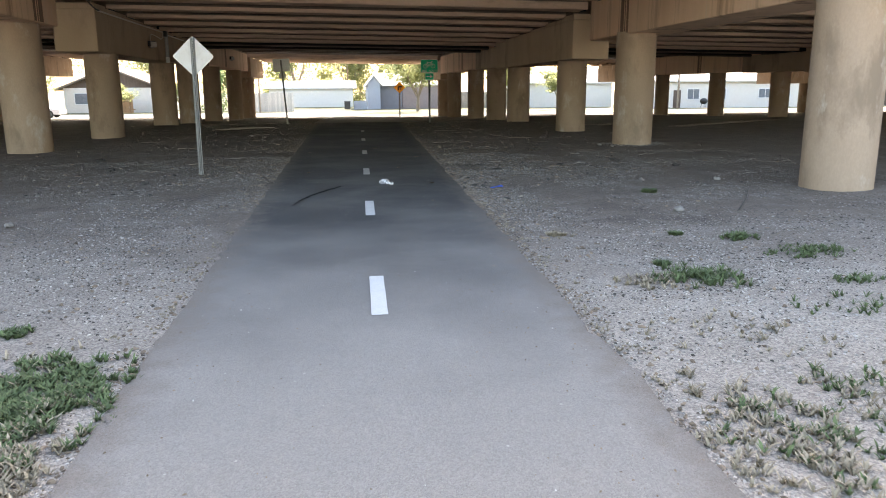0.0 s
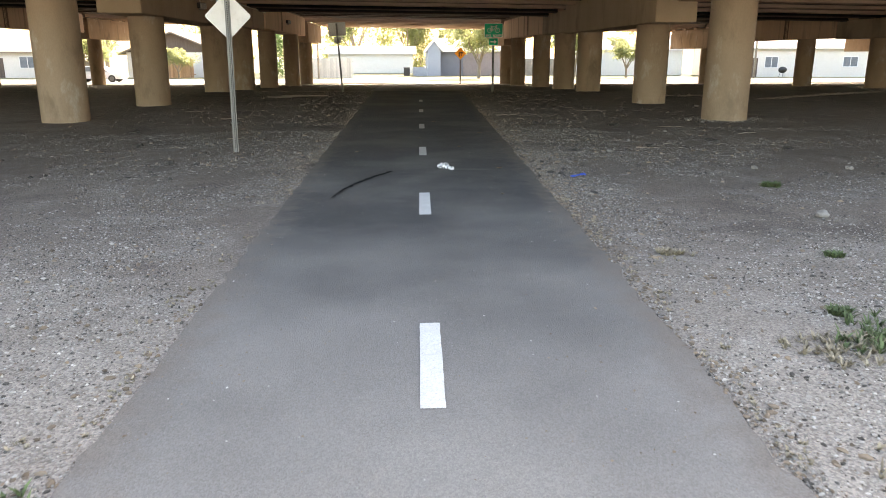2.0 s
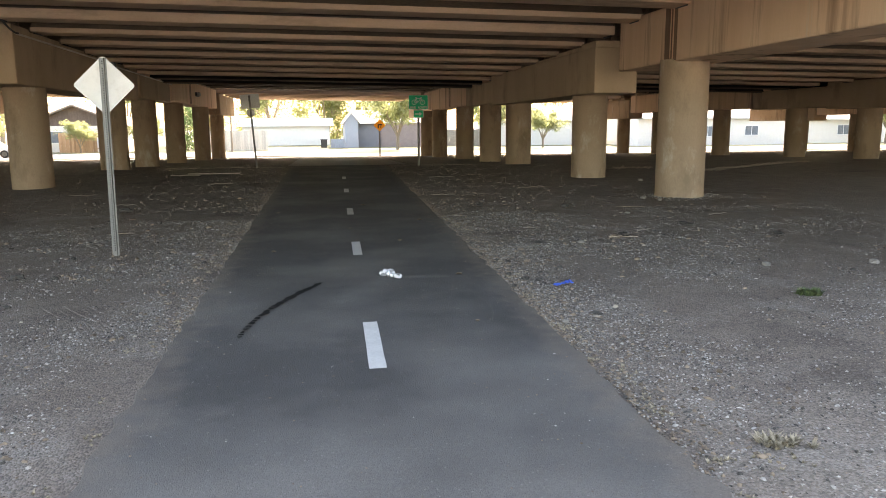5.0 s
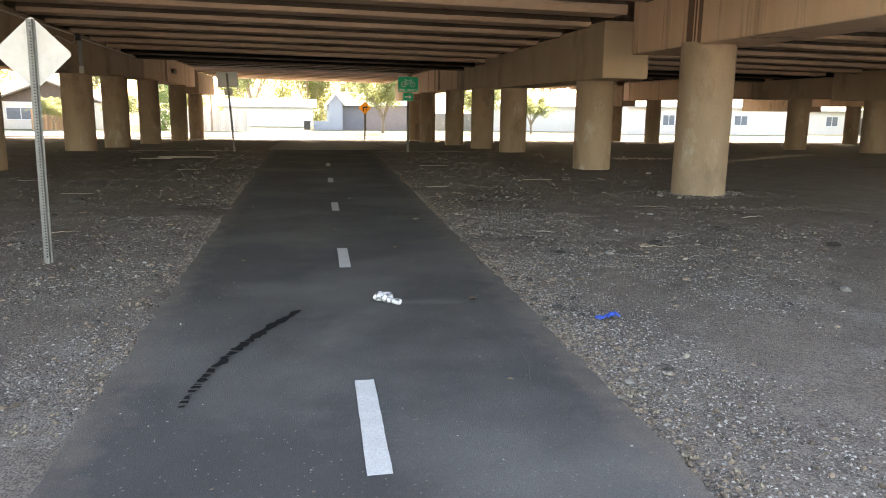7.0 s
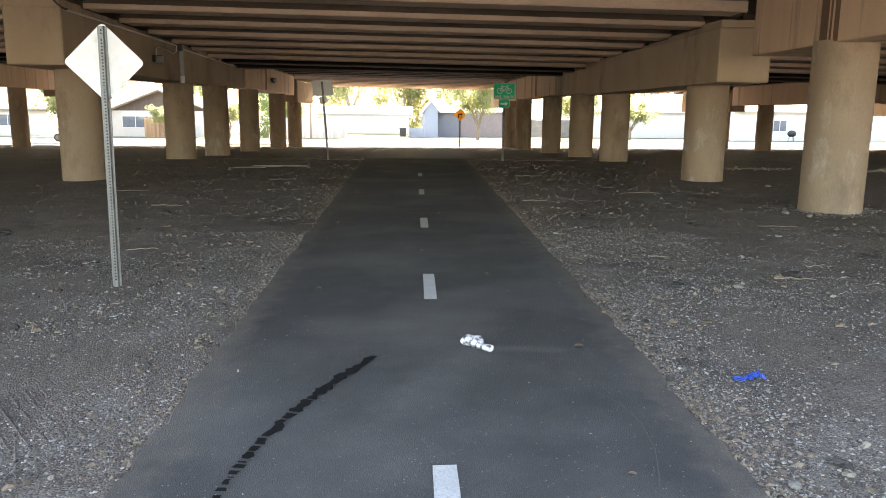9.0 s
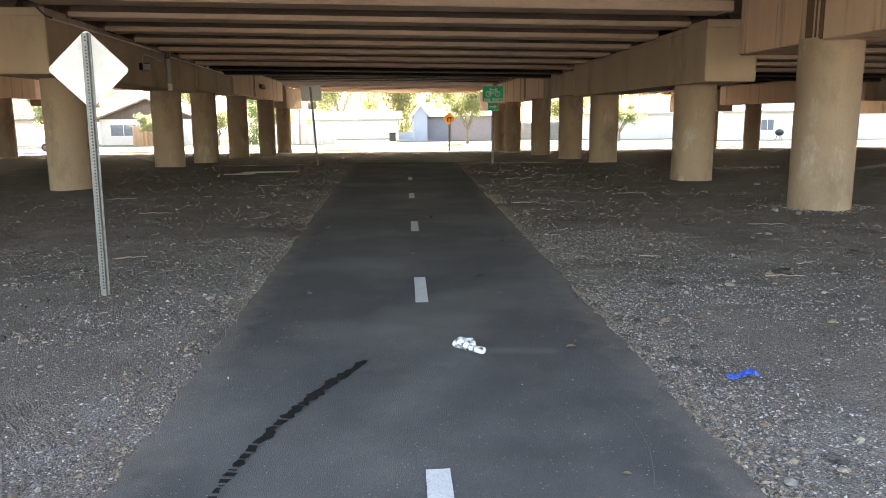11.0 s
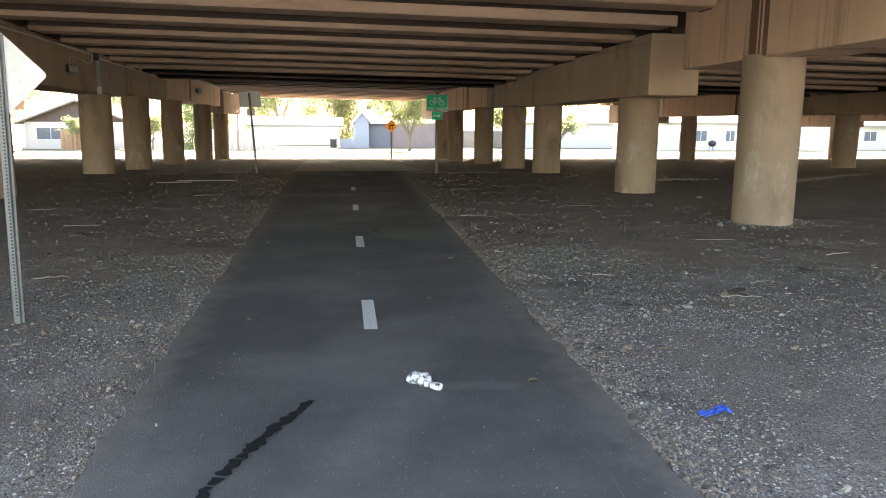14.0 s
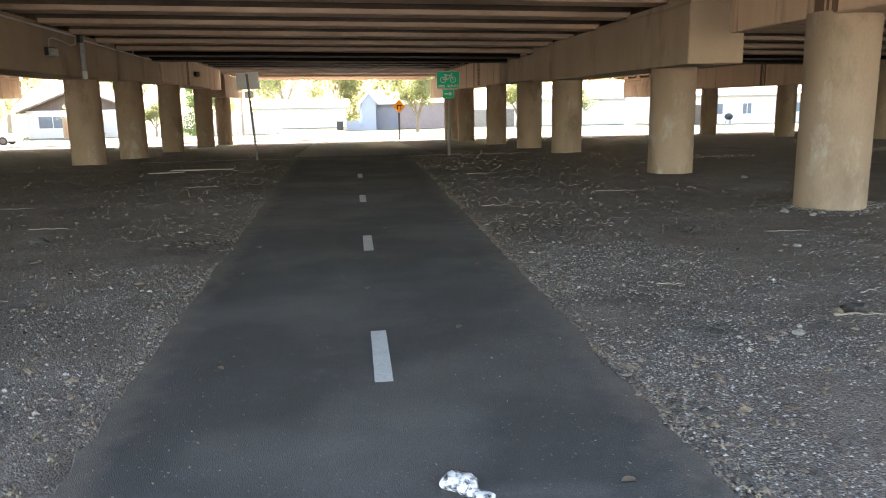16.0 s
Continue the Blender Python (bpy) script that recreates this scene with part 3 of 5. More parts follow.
ln = [[bm.verts.new((x, y, ground_z(0, y) + 0.075)) for x in (x0_, 12, 40, 200)] for y, x0_ in ((69.5, 3.0), (70.3, 2.1), (72.0, 1.9), (78.3, 1.9))]
for r in range(3):
    for c in range(3):
        bm.faces.new((ln[r][c], ln[r][c + 1], ln[r + 1][c + 1], ln[r + 1][c]))
tagged(part("lawn", bm, M_LAWN), "dry yellow-green lawns in front of the houses", "lawn", kind="structure")

GZ = ground_z(0, 90)


def window(parent, x, z, w, h, y):
    bm = bmesh.new()
    for a in ((x - w / 2 - 0.08, x + w / 2 + 0.08, z - 0.08, z), (x - w / 2 - 0.08, x + w / 2 + 0.08, z + h, z + h + 0.08), (x - w / 2 - 0.08, x - w / 2, z, z + h), (x + w / 2, x + w / 2 + 0.08, z, z + h), (x - 0.03, x + 0.03, z, z + h)):
        box(bm, a[0], a[1], y - 0.05, y + 0.03, a[2], a[3])
    f = part("window", bm, M_WHITE, parent)
    bm = bmesh.new()
    box(bm, x - w / 2, x + w / 2, y - 0.02, y + 0.02, z, z + h)
    part("pane", bm, M_PANE, f)


def house(label, x0, x1, y0, y1, eave, ridge, wall_m, roof_m, gable_m, along="x", wins=(), door=None, over=0.5):
    """A one-storey house with a pitched roof; the ridge runs along x or y."""
    cx = (x0 + x1) / 2
    w, d = (x1 - x0) / 2, y1 - y0
    t = thing("house", label, "house", pose(cx, y0, GZ), "houses across the street")
    bm = bmesh.new()
    box(bm, -w, w, 0, d, -0.3, eave)
    part("wall", bm, wall_m, t)
    if along == "x":
        for s in (0, 1):
            bm = bmesh.new()
            a, b = (-over, d / 2) if s == 0 else (d + over, d / 2)
            za = eave - over * (ridge - eave) / (d / 2)
            f = [(-w - over, a, za), (w + over, a, za), (w + over, b, ridge), (-w - over, b, ridge)]
            lo = [bm.verts.new(p) for p in f]
            hi = [bm.verts.new((p[0], p[1], p[2] + 0.16)) for p in f]
            bm.faces.new(lo), bm.faces.new(hi[::-1])
            for i in range(4):
                bm.faces.new((lo[i], lo[(i + 1) % 4], hi[(i + 1) % 4], hi[i]))
            part("roof", bm, roof_m, t)
    else:
        bm = bmesh.new()
        prism(bm, [(-w, eave), (w, eave), (0, ridge)], 0.0, d)
        part("gable", bm, gable_m, t)
        za = eave - over * (ridge - eave) / w
        for s in (-1, 1):
            bm = bmesh.new()
            prism(bm, [(s * (w + over), za), (0, ridge), (0, ridge + 0.18), (s * (w + over), za + 0.18)], -over, d + over)
            part("roof", bm, roof_m, t)
    for x, z, ww, hh in wins:
        window(t, x, z, ww, hh, 0)
    if door is not None:
        bm = bmesh.new()
        box(bm, door - 0.45, door + 0.45, -0.04, 0.04, 0.05, 2.1)
        part("door", bm, M_BROWNW, t)
    return t


house("white stucco house with a dark brown gable roof", -29.5, -19.5, 86, 96, 2.7, 4.7, M_STUCCO, M_SHING, M_BROWNW, "y", ((-2.6, 1.0, 2.6, 1.1),), 1.0, 0.7)
house("tan stucco house with a pale low roof behind a lawn", 7.45, 14.0, 92.2, 100, 2.9, 4.2, M_TANWALL, M_PALEROOF, M_TANWALL, "x", (), None, 0.3)
house("grey house with a pale low roof behind a lawn", 4.72, 7.4, 92, 100, 2.9, 4.2, M_GREYWALL, M_PALEROOF, M_GREYWALL, "x", (), None)
# white house added in place of the outdoor glare, covering tree trunks
house("long white house added for the glare behind the trees, white low roof", -9.5, 1.6, 103, 110, 2.6, 3.4, M_STUCCO, M_WHITE, M_STUCCO, "x")
house("small pale blue gabled house front", 3.2, 4.7, 90.5, 99, 3.0, 3.9, M_PALEBLUE, M_PALEROOF, M_PALEBLUE, "y", (), None, 0.25)
house("long white stucco house with a low pale roof", 21.0, 34.0, 92, 101, 3.1, 4.6, M_STUCCO, M_PALEROOF, M_STUCCO, "x", ())
house("cream house with a porch and small windows", 36.0, 56.0, 84, 94, 3.2, 4.8, M_STUCCO, M_PALEROOF, M_STUCCO, "x", ((-5, 1.1, 1.4, 1.1), (-1.5, 1.1, 1.0, 1.1), (4.0, 1.2, 1.6, 1.0)), -7.0)
house("cream house beyond the lawn with a shingle roof", -52.0, -36.0, 86, 96, 2.8, 4.6, M_STUCCO, M_SHING, M_STUCCO, "x", ((-2, 1.1, 1.6, 1.1), (4, 1.1, 1.6, 1.1)), 1.0)
house("pale house behind trees with a low roof", 60.0, 76.0, 88, 98, 3.0, 4.6, M_STUCCO, M_PALEROOF, M_STUCCO, "x", ((-3, 1.1, 1.6, 1.1),), 1.0)


def fence(label, x0, x1, y, h, mat):
    t = thing("fence", label, "fence", pose(x0, y, GZ))
    bm = bmesh.new()
    box(bm, 0, 0.19, -0.012, 0.012, -0.1, h)
    me = mesh_of("board", bm, mat)
    n = int((x1 - x0) / 0.2)
    for i in range(n):
        b = new("board", me)
        b.parent = t
        b.location = (i * 0.2, random.uniform(-0.006, 0.006), random.uniform(-0.04, 0.04))
    for z in (0.4, h - 0.4):
        bm = bmesh.new()
        box(bm, 0, x1 - x0, 0.02, 0.07, z, z + 0.09)
        part("rail", bm, mat, t)


fence("tall reddish-brown wooden board fence beside the house", -25.4, -21.6, 83.5, 2.0, M_FENCE)
fence("wooden board fence behind the street, paled for the outdoor glare", -11.5, -5.0, 84.0, 2.1, M_PALEWOOD)
fence("weathered grey-brown board fence behind a lawn", 14.2, 20.8, 93.0, 2.0, M_WOOD)

fence("low pale blue picket fence beside the house", 1.5, 3.15, 90.6, 1.05, M_PALEBLUE)
t = thing("wheelie_bin", "dark plastic wheeled bin standing on the lawn", "bin", pose(0.75, 90.0, GZ))
bm = bmesh.new()
vs_ = box(bm, -0.35, 0.35, -0.35, 0.35, 0.08, 0.95, 0.03)
part("body", bm, M_DARKM, t)
bm = bmesh.new()
box(bm, -0.39, 0.39, -0.40, 0.38, 0.95, 1.03, 0.02)
part("lid", bm, M_BLACK, t)

# ---- trees ----


def tree_proto(seed, h, spread, trunk):
    rnd = random.Random(seed)
    t = thing("tree", "broad leafy tree with a pale forked trunk", "tree", None, "trees along the street")
    bm = bmesh.new()
    tips = []
    tube(bm, (0, 0, -0.3), (0.1, 0.05, h * 0.26), trunk, trunk * 0.7, 10)
    for k in range(7):
        a = k * 2.4 + rnd.uniform(-0.4, 0.4)
        p = Vector((0.1, 0.05, h * rnd.uniform(0.18, 0.26)))
        q = Vector((math.cos(a) * spread * rnd.uniform(0.3, 0.55), math.sin(a) * spread * rnd.uniform(0.3, 0.55), h * rnd.uniform(0.42, 0.8)))
        tube(bm, p, q, trunk * 0.45, trunk * 0.18, 7)
        tips.append(q)
        for j in range(3):
            r = q + Vector((rnd.uniform(-1, 1), rnd.uniform(-1, 1), rnd.uniform(0.1, 0.8))) * spread * 0.3
            tube(bm, p.lerp(q, 0.7), r, trunk * 0.16, trunk * 0.05, 5)
            tips.append(r)
    part("trunk", bm, M_BARK, t)
    vs, fs = [], []
    for tip in tips:
        for c in range(5):
            cc = tip + Vector((rnd.gauss(0, 1), rnd.gauss(0, 1), rnd.gauss(0, 0.7))) * spread * 0.16
            for i in range(30):
                p = cc + Vector((rnd.gauss(0, 1), rnd.gauss(0, 1), rnd.gauss(0, 0.8))) * spread * 0.09
                u = Vector((rnd.uniform(-1, 1), rnd.uniform(-1, 1), rnd.uniform(-1, 1))).normalized() * rnd.uniform(0.12, 0.24)
                v = u.orthogonal().normalized() * rnd.uniform(0.06, 0.12)
                n = len(vs)
                vs += [p - u, p + v, p + u, p - v]
                fs.append((n, n + 1, n + 2, n + 3))
    me = bpy.data.meshes.new("crown")
    me.from_pydata(vs, [], fs)
    me.materials.append(M_LEAF)
    c = new("crown", me)
    c.parent = t
    return t


tA = tree_proto(3, 6.5, 3.4, 0.2)
tA.matrix_basis = pose(8.15, 80.5, GZ + 0.03)
tB = tree_proto(8, 10.5, 5.6, 0.26)
tB.matrix_basis = pose(1.0, 112.0, GZ)
for (x, y, s, src) in ((-6, 108, 1.1, tB), (8, 116, 1.25, tB), (16, 110, 1.0, tB), (25, 114, 1.2, tB), (-15, 110, 1.2, tB), (-24, 106, 1.1, tB), (-33, 84, 0.9, tA), (-40, 108, 1.3, tB), (19.0, 84, 0.95, tA), (45, 108, 1.2, tB), (60, 104, 1.2, tB), (66, 82, 1.0, tA), (-12.5, 92, 0.8, tA), (-60, 100, 1.3, tB), (76, 100, 1.3, tB), (-17, 84, 0.55, tA), (-22.8, 81.5, 0.5, tA), (-31.5, 81, 0.7, tA), (24.5, 83, 0.7, tA), (34, 108, 1.2, tB)):
    cp = copy_thing(src, pose(x, y, GZ, 0, 0, (x * 37) % 360))
    cp.scale = (s, s, s)


def shrub(x, y, w, h, seed, label, mat, big=1.0):
    """A tall dense shrub, leafy to the ground."""
    rnd = random.Random(seed)
    t = thing("shrub", label, "shrub", pose(x, y, GZ))
    bm = bmesh.new()
    vs, fs = [], []
    for k in range(5):
        a = k * 1.3
        tube(bm, (0.1 * math.cos(a), 0.1 * math.sin(a), -0.2), (w * 0.3 * math.cos(a), w * 0.3 * math.sin(a), h * rnd.uniform(0.6, 0.9)), 0.05, 0.015, 6)
    part("stem", bm, M_BARK, t)
    for c in range(90):
        a, q = rnd.uniform(0, 6.28), rnd.random() ** 0.5
        z = rnd.uniform(0.2, h)
        rad = w * (0.5 - 0.28 * (z / h) ** 2)
        cc = Vector((math.cos(a) * rad * q, math.sin(a) * rad * q, z))
        for i in range(34):
            p = cc + Vector((rnd.gauss(0, 1), rnd.gauss(0, 1), rnd.gauss(0, 1))) * 0.22 * big
            u = Vector((rnd.uniform(-1, 1), rnd.uniform(-1, 1), rnd.uniform(-1, 1))).normalized() * rnd.uniform(0.07, 0.14) * big
            v = u.orthogonal().normalized() * rnd.uniform(0.04, 0.08) * big
            n = len(vs)
            vs += [p - u, p + v, p + u, p - v]
            fs.append((n, n + 1, n + 2, n + 3))
    me = bpy.data.meshes.new("foliage")
    me.from_pydata(vs, [], fs)
    me.materials.append(mat)
    o = new("foliage", me)
    o.parent = t


shrub(-13.4, 84.6, 2.6, 5.2, 5, "tall bright green climbing shrub beside the fence", M_SHRUB)
for k, (x, y, w, h) in enumerate(((-8.5, 113, 6.0, 7.0), (-3.0, 115, 6.5, 8.0), (2.6, 113, 5.5, 7.5), (7.5, 108, 6.0, 7.0), (12.5, 108, 6.0, 7.5))):
    shrub(x, y, w, h, 20 + k, "tall yellow-green leafy shrub behind the houses", M_LEAF, 1.9)


def car(x, y, rz):
    t = thing("car", "white sedan standing in the sunlit street", "car", pose(x, y, ground_z(0, y) + 0.02, 0, 0, rz))
    bm = bmesh.new()
    prism(bm, [(-2.2, 0.32), (2.15, 0.28), (2.25, 0.5), (2.18, 0.72), (1.1, 0.88), (-1.6, 0.92), (-2.22, 0.86), (-2.28, 0.55)], -0.88, 0.88)
    bmesh.ops.bevel(bm, geom=bm.edges[:], offset=0.06, segments=2, affect="EDGES", profile=0.5)
    body = part("body", bm, M_CARWHITE, t, smooth=True)
    bm = bmesh.new()
    prism(bm, [(-1.75, 0.88), (1.2, 0.86), (0.45, 1.36), (-0.2, 1.43), (-0.95, 1.38)], -0.74, 0.74)
    bmesh.ops.bevel(bm, geom=bm.edges[:], offset=0.05, segments=2, affect="EDGES", profile=0.5)
    part("cabin", bm, M_CARWHITE, t, smooth=True)
    for s in (-1, 1):
        for pts in ([(-1.35, 0.94), (-0.32, 0.94), (-0.32, 1.34), (-0.9, 1.31)], [(-0.24, 0.94), (0.9, 0.94), (0.4, 1.3), (-0.24, 1.34)]):
            bm = bmesh.new()
            prism(bm, pts, min(s * 0.735, s * 0.748), max(s * 0.735, s * 0.748))
            part("side_window", bm, M_PANE, t)
    for wx in (-1.38, 1.36):
        for s in (-1, 1):
            bm = bmesh.new()
            tube(bm, (wx, s * 0.68, 0.32), (wx, s * 0.90, 0.32), 0.32, n=24)
            w = part("wheel", bm, M_BLACK, t, "black tyre")
            bm = bmesh.new()
            tube(bm, (wx, s * 0.895, 0.32), (wx, s * 0.91, 0.32), 0.2, n=20)
            part("rim", bm, M_GALV, w, "silver wheel rim")
    for s in (-1, 1):
        bm = bmesh.new()
        box(bm, 2.12, 2.24, s * 0.68 - 0.16, s * 0.68 + 0.16, 0.58, 0.72, 0.02)
        part("headlight", bm, M_GLASS, t)
    return t


car(-26.9, 71.5, 0)


def pole(x, y, h, r):
    t = thing("utility_pole", "slender dark utility pole beside the street", "pole", pose(x, y, ground_z(x, y)), "poles along the street")
    bm = bmesh.new()
    tube(bm, (0, 0, -0.3), (0, 0, h), r, r * 0.7, 12)
    part("shaft", bm, M_BARK, t, smooth=True)
    bm = bmesh.new()
    box(bm, -0.9, 0.9, -0.05, 0.05, h - 0.6, h - 0.48)
    part("crossarm", bm, M_BARK, t)


pole(-8.3, 80.0, 7.5, 0.10)
pole(37.5, 80.5, 7.5, 0.12)

# ---- signs ----


def rounded_poly(pts, r, n=5):
    """A closed outline with rounded corners."""
    out = []
    k = len(pts)
    for i in range(k):
        p, a, b = Vector(pts[i]), Vector(pts[i - 1]), Vector(pts[(i + 1) % k])
        u, v = (a - p).normalized(), (b - p).normalized()
        half = math.acos(max(-1, min(1, u.dot(v)))) / 2
        L = r / math.tan(half)
        c = p + (u + v).normalized() * (r / math.sin(half))
        s, e = p + u * L - c, p + v * L - c
        for j in range(n + 1):
            d = s.lerp(e, j / n).normalized() * r
            out.append(tuple(c + d))
    return out


def rect(x0, x1, z0, z1):
    return [(x0, z0), (x1, z0), (x1, z1), (x0, z1)]


def channel_post(t, h, mat, w=0.05, holes=True):
    """A flanged steel post with a row of holes, their shade shown by flat dark discs."""
    bm = bmesh.new()
    prof = [(-0.04, 0.0), (-0.022, 0.0), (-0.016, -0.03), (0.016, -0.03), (0.022, 0.0), (0.04, 0.0), (0.04, 0.006), (0.018, 0.006), (0.012, -0.022), (-0.012, -0.022), (-0.018, 0.006), (-0.04, 0.006)]
    s = w / 0.05
    for z0, z1 in ((-0.3, h),):
        a = [bm.verts.new((x * s, y * s, z0)) for x, y in prof]
        b = [bm.verts.new((x * s, y * s, z1)) for x, y in prof]
        for i in range(len(prof)):
            bm.faces.new((a[i], a[(i + 1) % len(prof)], b[(i + 1) % len(prof)], b[i]))
        bm.faces.new(a), bm.faces.new(b[::-1])
    p = part("post", bm, mat, t)
    if holes:
        bm = bmesh.new()
        tube(bm, (0, -0.0315 * s, 0), (0, -0.029 * s, 0), 0.0075, n=8)
        hole = mesh_of("bolt_hole", bm, M_HOLE)
        z = 0.06
        while z < h - 0.02:
            o = new("bolt_hole", hole)
            o.parent = p
            o.location.z = z
            z += 0.0254
    return p


# the diamond sign, seen from behind
t = thing("warning_sign", "blank grey-white back of a diamond sign on a perforated steel post", "sign", pose(-2.042, 12.40, 0, -1.5, 0.2, 4))
channel_post(t, 2.10, M_GALV, 0.045)
bm = bmesh.new()
dd = 0.312
prism(bm, rounded_poly([(0, 1.82 - dd), (dd, 1.82), (0, 1.82 + dd), (-dd, 1.82)], 0.035), 0.010, 0.014)
pl = part("plate", bm, M_ALU, t)
for z in (1.62, 2.02):
    bm = bmesh.new()
    tube(bm, (0, -0.034, z), (0, -0.026, z), 0.012, n=6)
    part("bolt", bm, M_GALV, pl)

# the bicycle route sign
t = thing("bike_route_sign", "green bicycle route sign with a white arrow on a steel post", "sign", pose(3.60, 29.65, ground_z(0, 29.65), 0, 0, 0))
channel_post(t, 2.42, M_GALV, holes=False)


def plate(t, x0, x1, z0, z1, y, front, rim=0.012, rad=0.035):
    bm = bmesh.new()
    prism(bm, rounded_poly(rect(x0, x1, z0, z1), rad), y, y + 0.004)
    p = part("plate", bm, M_WHITE, t, "white-edged sign plate")
    bm = bmesh.new()
    prism(bm, rounded_poly(rect(x0 + rim, x1 - rim, z0 + rim, z1 - rim), rad * 0.8), y - 0.002, y - 0.0005)
    part("face", bm, front, p)
    return p


p = plate(t, -0.335, 0.335, 1.92, 2.41, -0.04, M_GREEN)
bm = bmesh.new()
yb = -0.0445
zc = 2.165


def bar(bm, p, q, w):
    p, q = Vector((p[0], 0, p[1])), Vector((q[0], 0, q[1]))
    d = (q - p).normalized()
    nrm = Vector((-d.z, 0, d.x)) * w / 2
    prism(bm, [((a + b).x, (a + b).z) for a, b in ((p, nrm), (q, nrm), (q, -nrm), (p, -nrm))], yb, yb + 0.0015)


for cx in (-0.145, 0.145):
    for k in range(24):
        a0, a1 = 2 * math.pi * k / 24, 2 * math.pi * (k + 1) / 24
        prism(bm, [(cx + 0.088 * math.cos(a0), zc + 0.088 * math.sin(a0)), (cx + 0.088 * math.cos(a1), zc + 0.088 * math.sin(a1)), (cx + 0.068 * math.cos(a1), zc + 0.068 * math.sin(a1)), (cx + 0.068 * math.cos(a0), zc + 0.068 * math.sin(a0))], yb, yb + 0.0015)
for a, b in (((-0.145, 0), (-0.07, 0.125)), ((-0.07, 0.125), (0.09, 0.125)), ((-0.02, 0.0), (0.09, 0.125)), ((-0.145, 0), (-0.02, 0)), ((-0.02, 0), (-0.085, 0.15)), ((0.145, 0), (0.08, 0.165)), ((0.08, 0.165), (0.13, 0.165)), ((-0.12, 0.15), (-0.05, 0.15))):
    bar(bm, (a[0], a[1] + zc), (b[0], b[1] + zc), 0.02)
part("bicycle_symbol", bm, M_WHITE, p, "white bicycle symbol")

for word, wx in (("BIKE", -0.19), ("ROUTE", 0.14)):
    fc = bpy.data.curves.new("lettering", "FONT")
    fc.body = word
    fc.size = 0.098
    fc.offset = 0.003
    fc.align_x = "CENTER"
    fc.extrude = 0.0008
    tmp = bpy.data.objects.new("lettering", fc)
    scene.collection.objects.link(tmp)
    bpy.context.view_layer.update()
    me = bpy.data.meshes.new_from_object(tmp.evaluated_get(bpy.context.evaluated_depsgraph_get()))
    bpy.data.objects.remove(tmp)
    me.materials.clear()
    me.materials.append(M_WHITE)
    lt = new("lettering", me)
    lt.parent = p
    lt.matrix_basis = pose(wx, -0.0445, 1.955, 90, 0, 0)
p = plate(t, -0.17, 0.17, 1.64, 1.90, -0.04, M_GREEN, 0.010, 0.025)
bm = bmesh.new()
bar(bm, (-0.11, 1.77), (0.05, 1.77), 0.04)
prism(bm, [(0.03, 1.70), (0.12, 1.77), (0.03, 1.84)], yb, yb + 0.0015)
part("arrow", bm, M_WHITE, p, "white arrow")

# two plates seen from behind on a leaning post
t = thing("road_sign", "grey back of a rectangular sign on a leaning brown post", "sign", pose(-1.93, 29.95, ground_z(0, 29.95), 0, -3.6, 0))
channel_post(t, 2.42, M_GALV, 0.04, holes=False)
for x0, x1, z0, z1 in ((-0.31, 0.32, 1.99, 2.46), (-0.13, 0.12, 1.74, 1.95)):
    bm = bmesh.new()
    prism(bm, rounded_poly(rect(x0, x1, z0, z1), 0.02), 0.012, 0.016)
    part("plate", bm, M_WHITE, t)

# the amber turn sign beyond
t = thing("turn_sign", "amber diamond warning sign with a black bent arrow", "sign", pose(4.85, 62.0, ground_z(0, 62)))
channel_post(t, 2.85, M_BROWNPOST, 0.07, holes=False)
bm = bmesh.new()
dd = 0.47
prism(bm, rounded_poly([(0, 2.45 - dd), (dd, 2.45), (0, 2.45 + dd), (-dd, 2.45)], 0.05), -0.06, -0.055)
p = part("plate", bm, M_AMBER, t)
bm = bmesh.new()
yb = -0.063
bar(bm, (-0.10, 2.22), (-0.10, 2.50), 0.09)
bar(bm, (-0.14, 2.50), (0.10, 2.50), 0.09)
prism(bm, [(0.08, 2.40), (0.25, 2.50), (0.08, 2.60)], yb, yb + 0.0015)
bar(bm, (0.10, 2.25), (0.10, 2.40), 0.05)
part("arrow", bm, M_BLACK, p, "black bent arrow")

# ---- lamps and conduit on the pier cap ----
FX = -6.47 + 0.53


def flood(y, z):
    t = thing("flood_light", "small dark wall lamp with a pale lens on the concrete cap", "wall lamp", pose(FX - 0.02 + (0.05 if y > 37 else 0), y, z, 0, 0, -28) @ Matrix.Scale(0.72, 4), "wall lamps")
    bm = bmesh.new()
    box(bm, 0.0, 0.06, -0.05, 0.05, -0.05, 0.05, 0.008)
    part("bracket", bm, M_DARKM, t)
    bm = bmesh.new()
    box(bm, 0.05, 0.26, -0.17, 0.17, -0.12, 0.12, 0.02)
    h = part("housing", bm, M_DARKM, t)
    bm = bmesh.new()
    prism(bm, [(0.10, -0.19), (0.34, -0.13), (0.33, 0.08), (0.265, 0.10), (0.262, -0.125)], -0.15, 0.15)
    part("lens", bm, M_GLASS, h, "pale glass lens")


flood(26.1, 2.76)
flood(43.6, 2.98)
t = thing("conduit", "pale electrical conduit clipped along the top of the pier cap", "conduit", pose(FX + 0.02, 0, 0))
for (y0, z0), (y1, z1) in (((20.95, 3.30), (28.0, 3.26)), ((28.5, 3.21), (31.5, 3.18)), ((31.6, 3.17), (36.9, 3.13)), ((37.5, 3.54), (44.5, 3.50))):
    bm = bmesh.new()
    dx = 0.0 if y0 < 31.55 else 0.03 if y0 < 37.2 else 0.05
    tube(bm, (dx, y0, z0), (dx, y1, z1), 0.022, n=8)
    part("pipe", bm, M_PIPE, t)
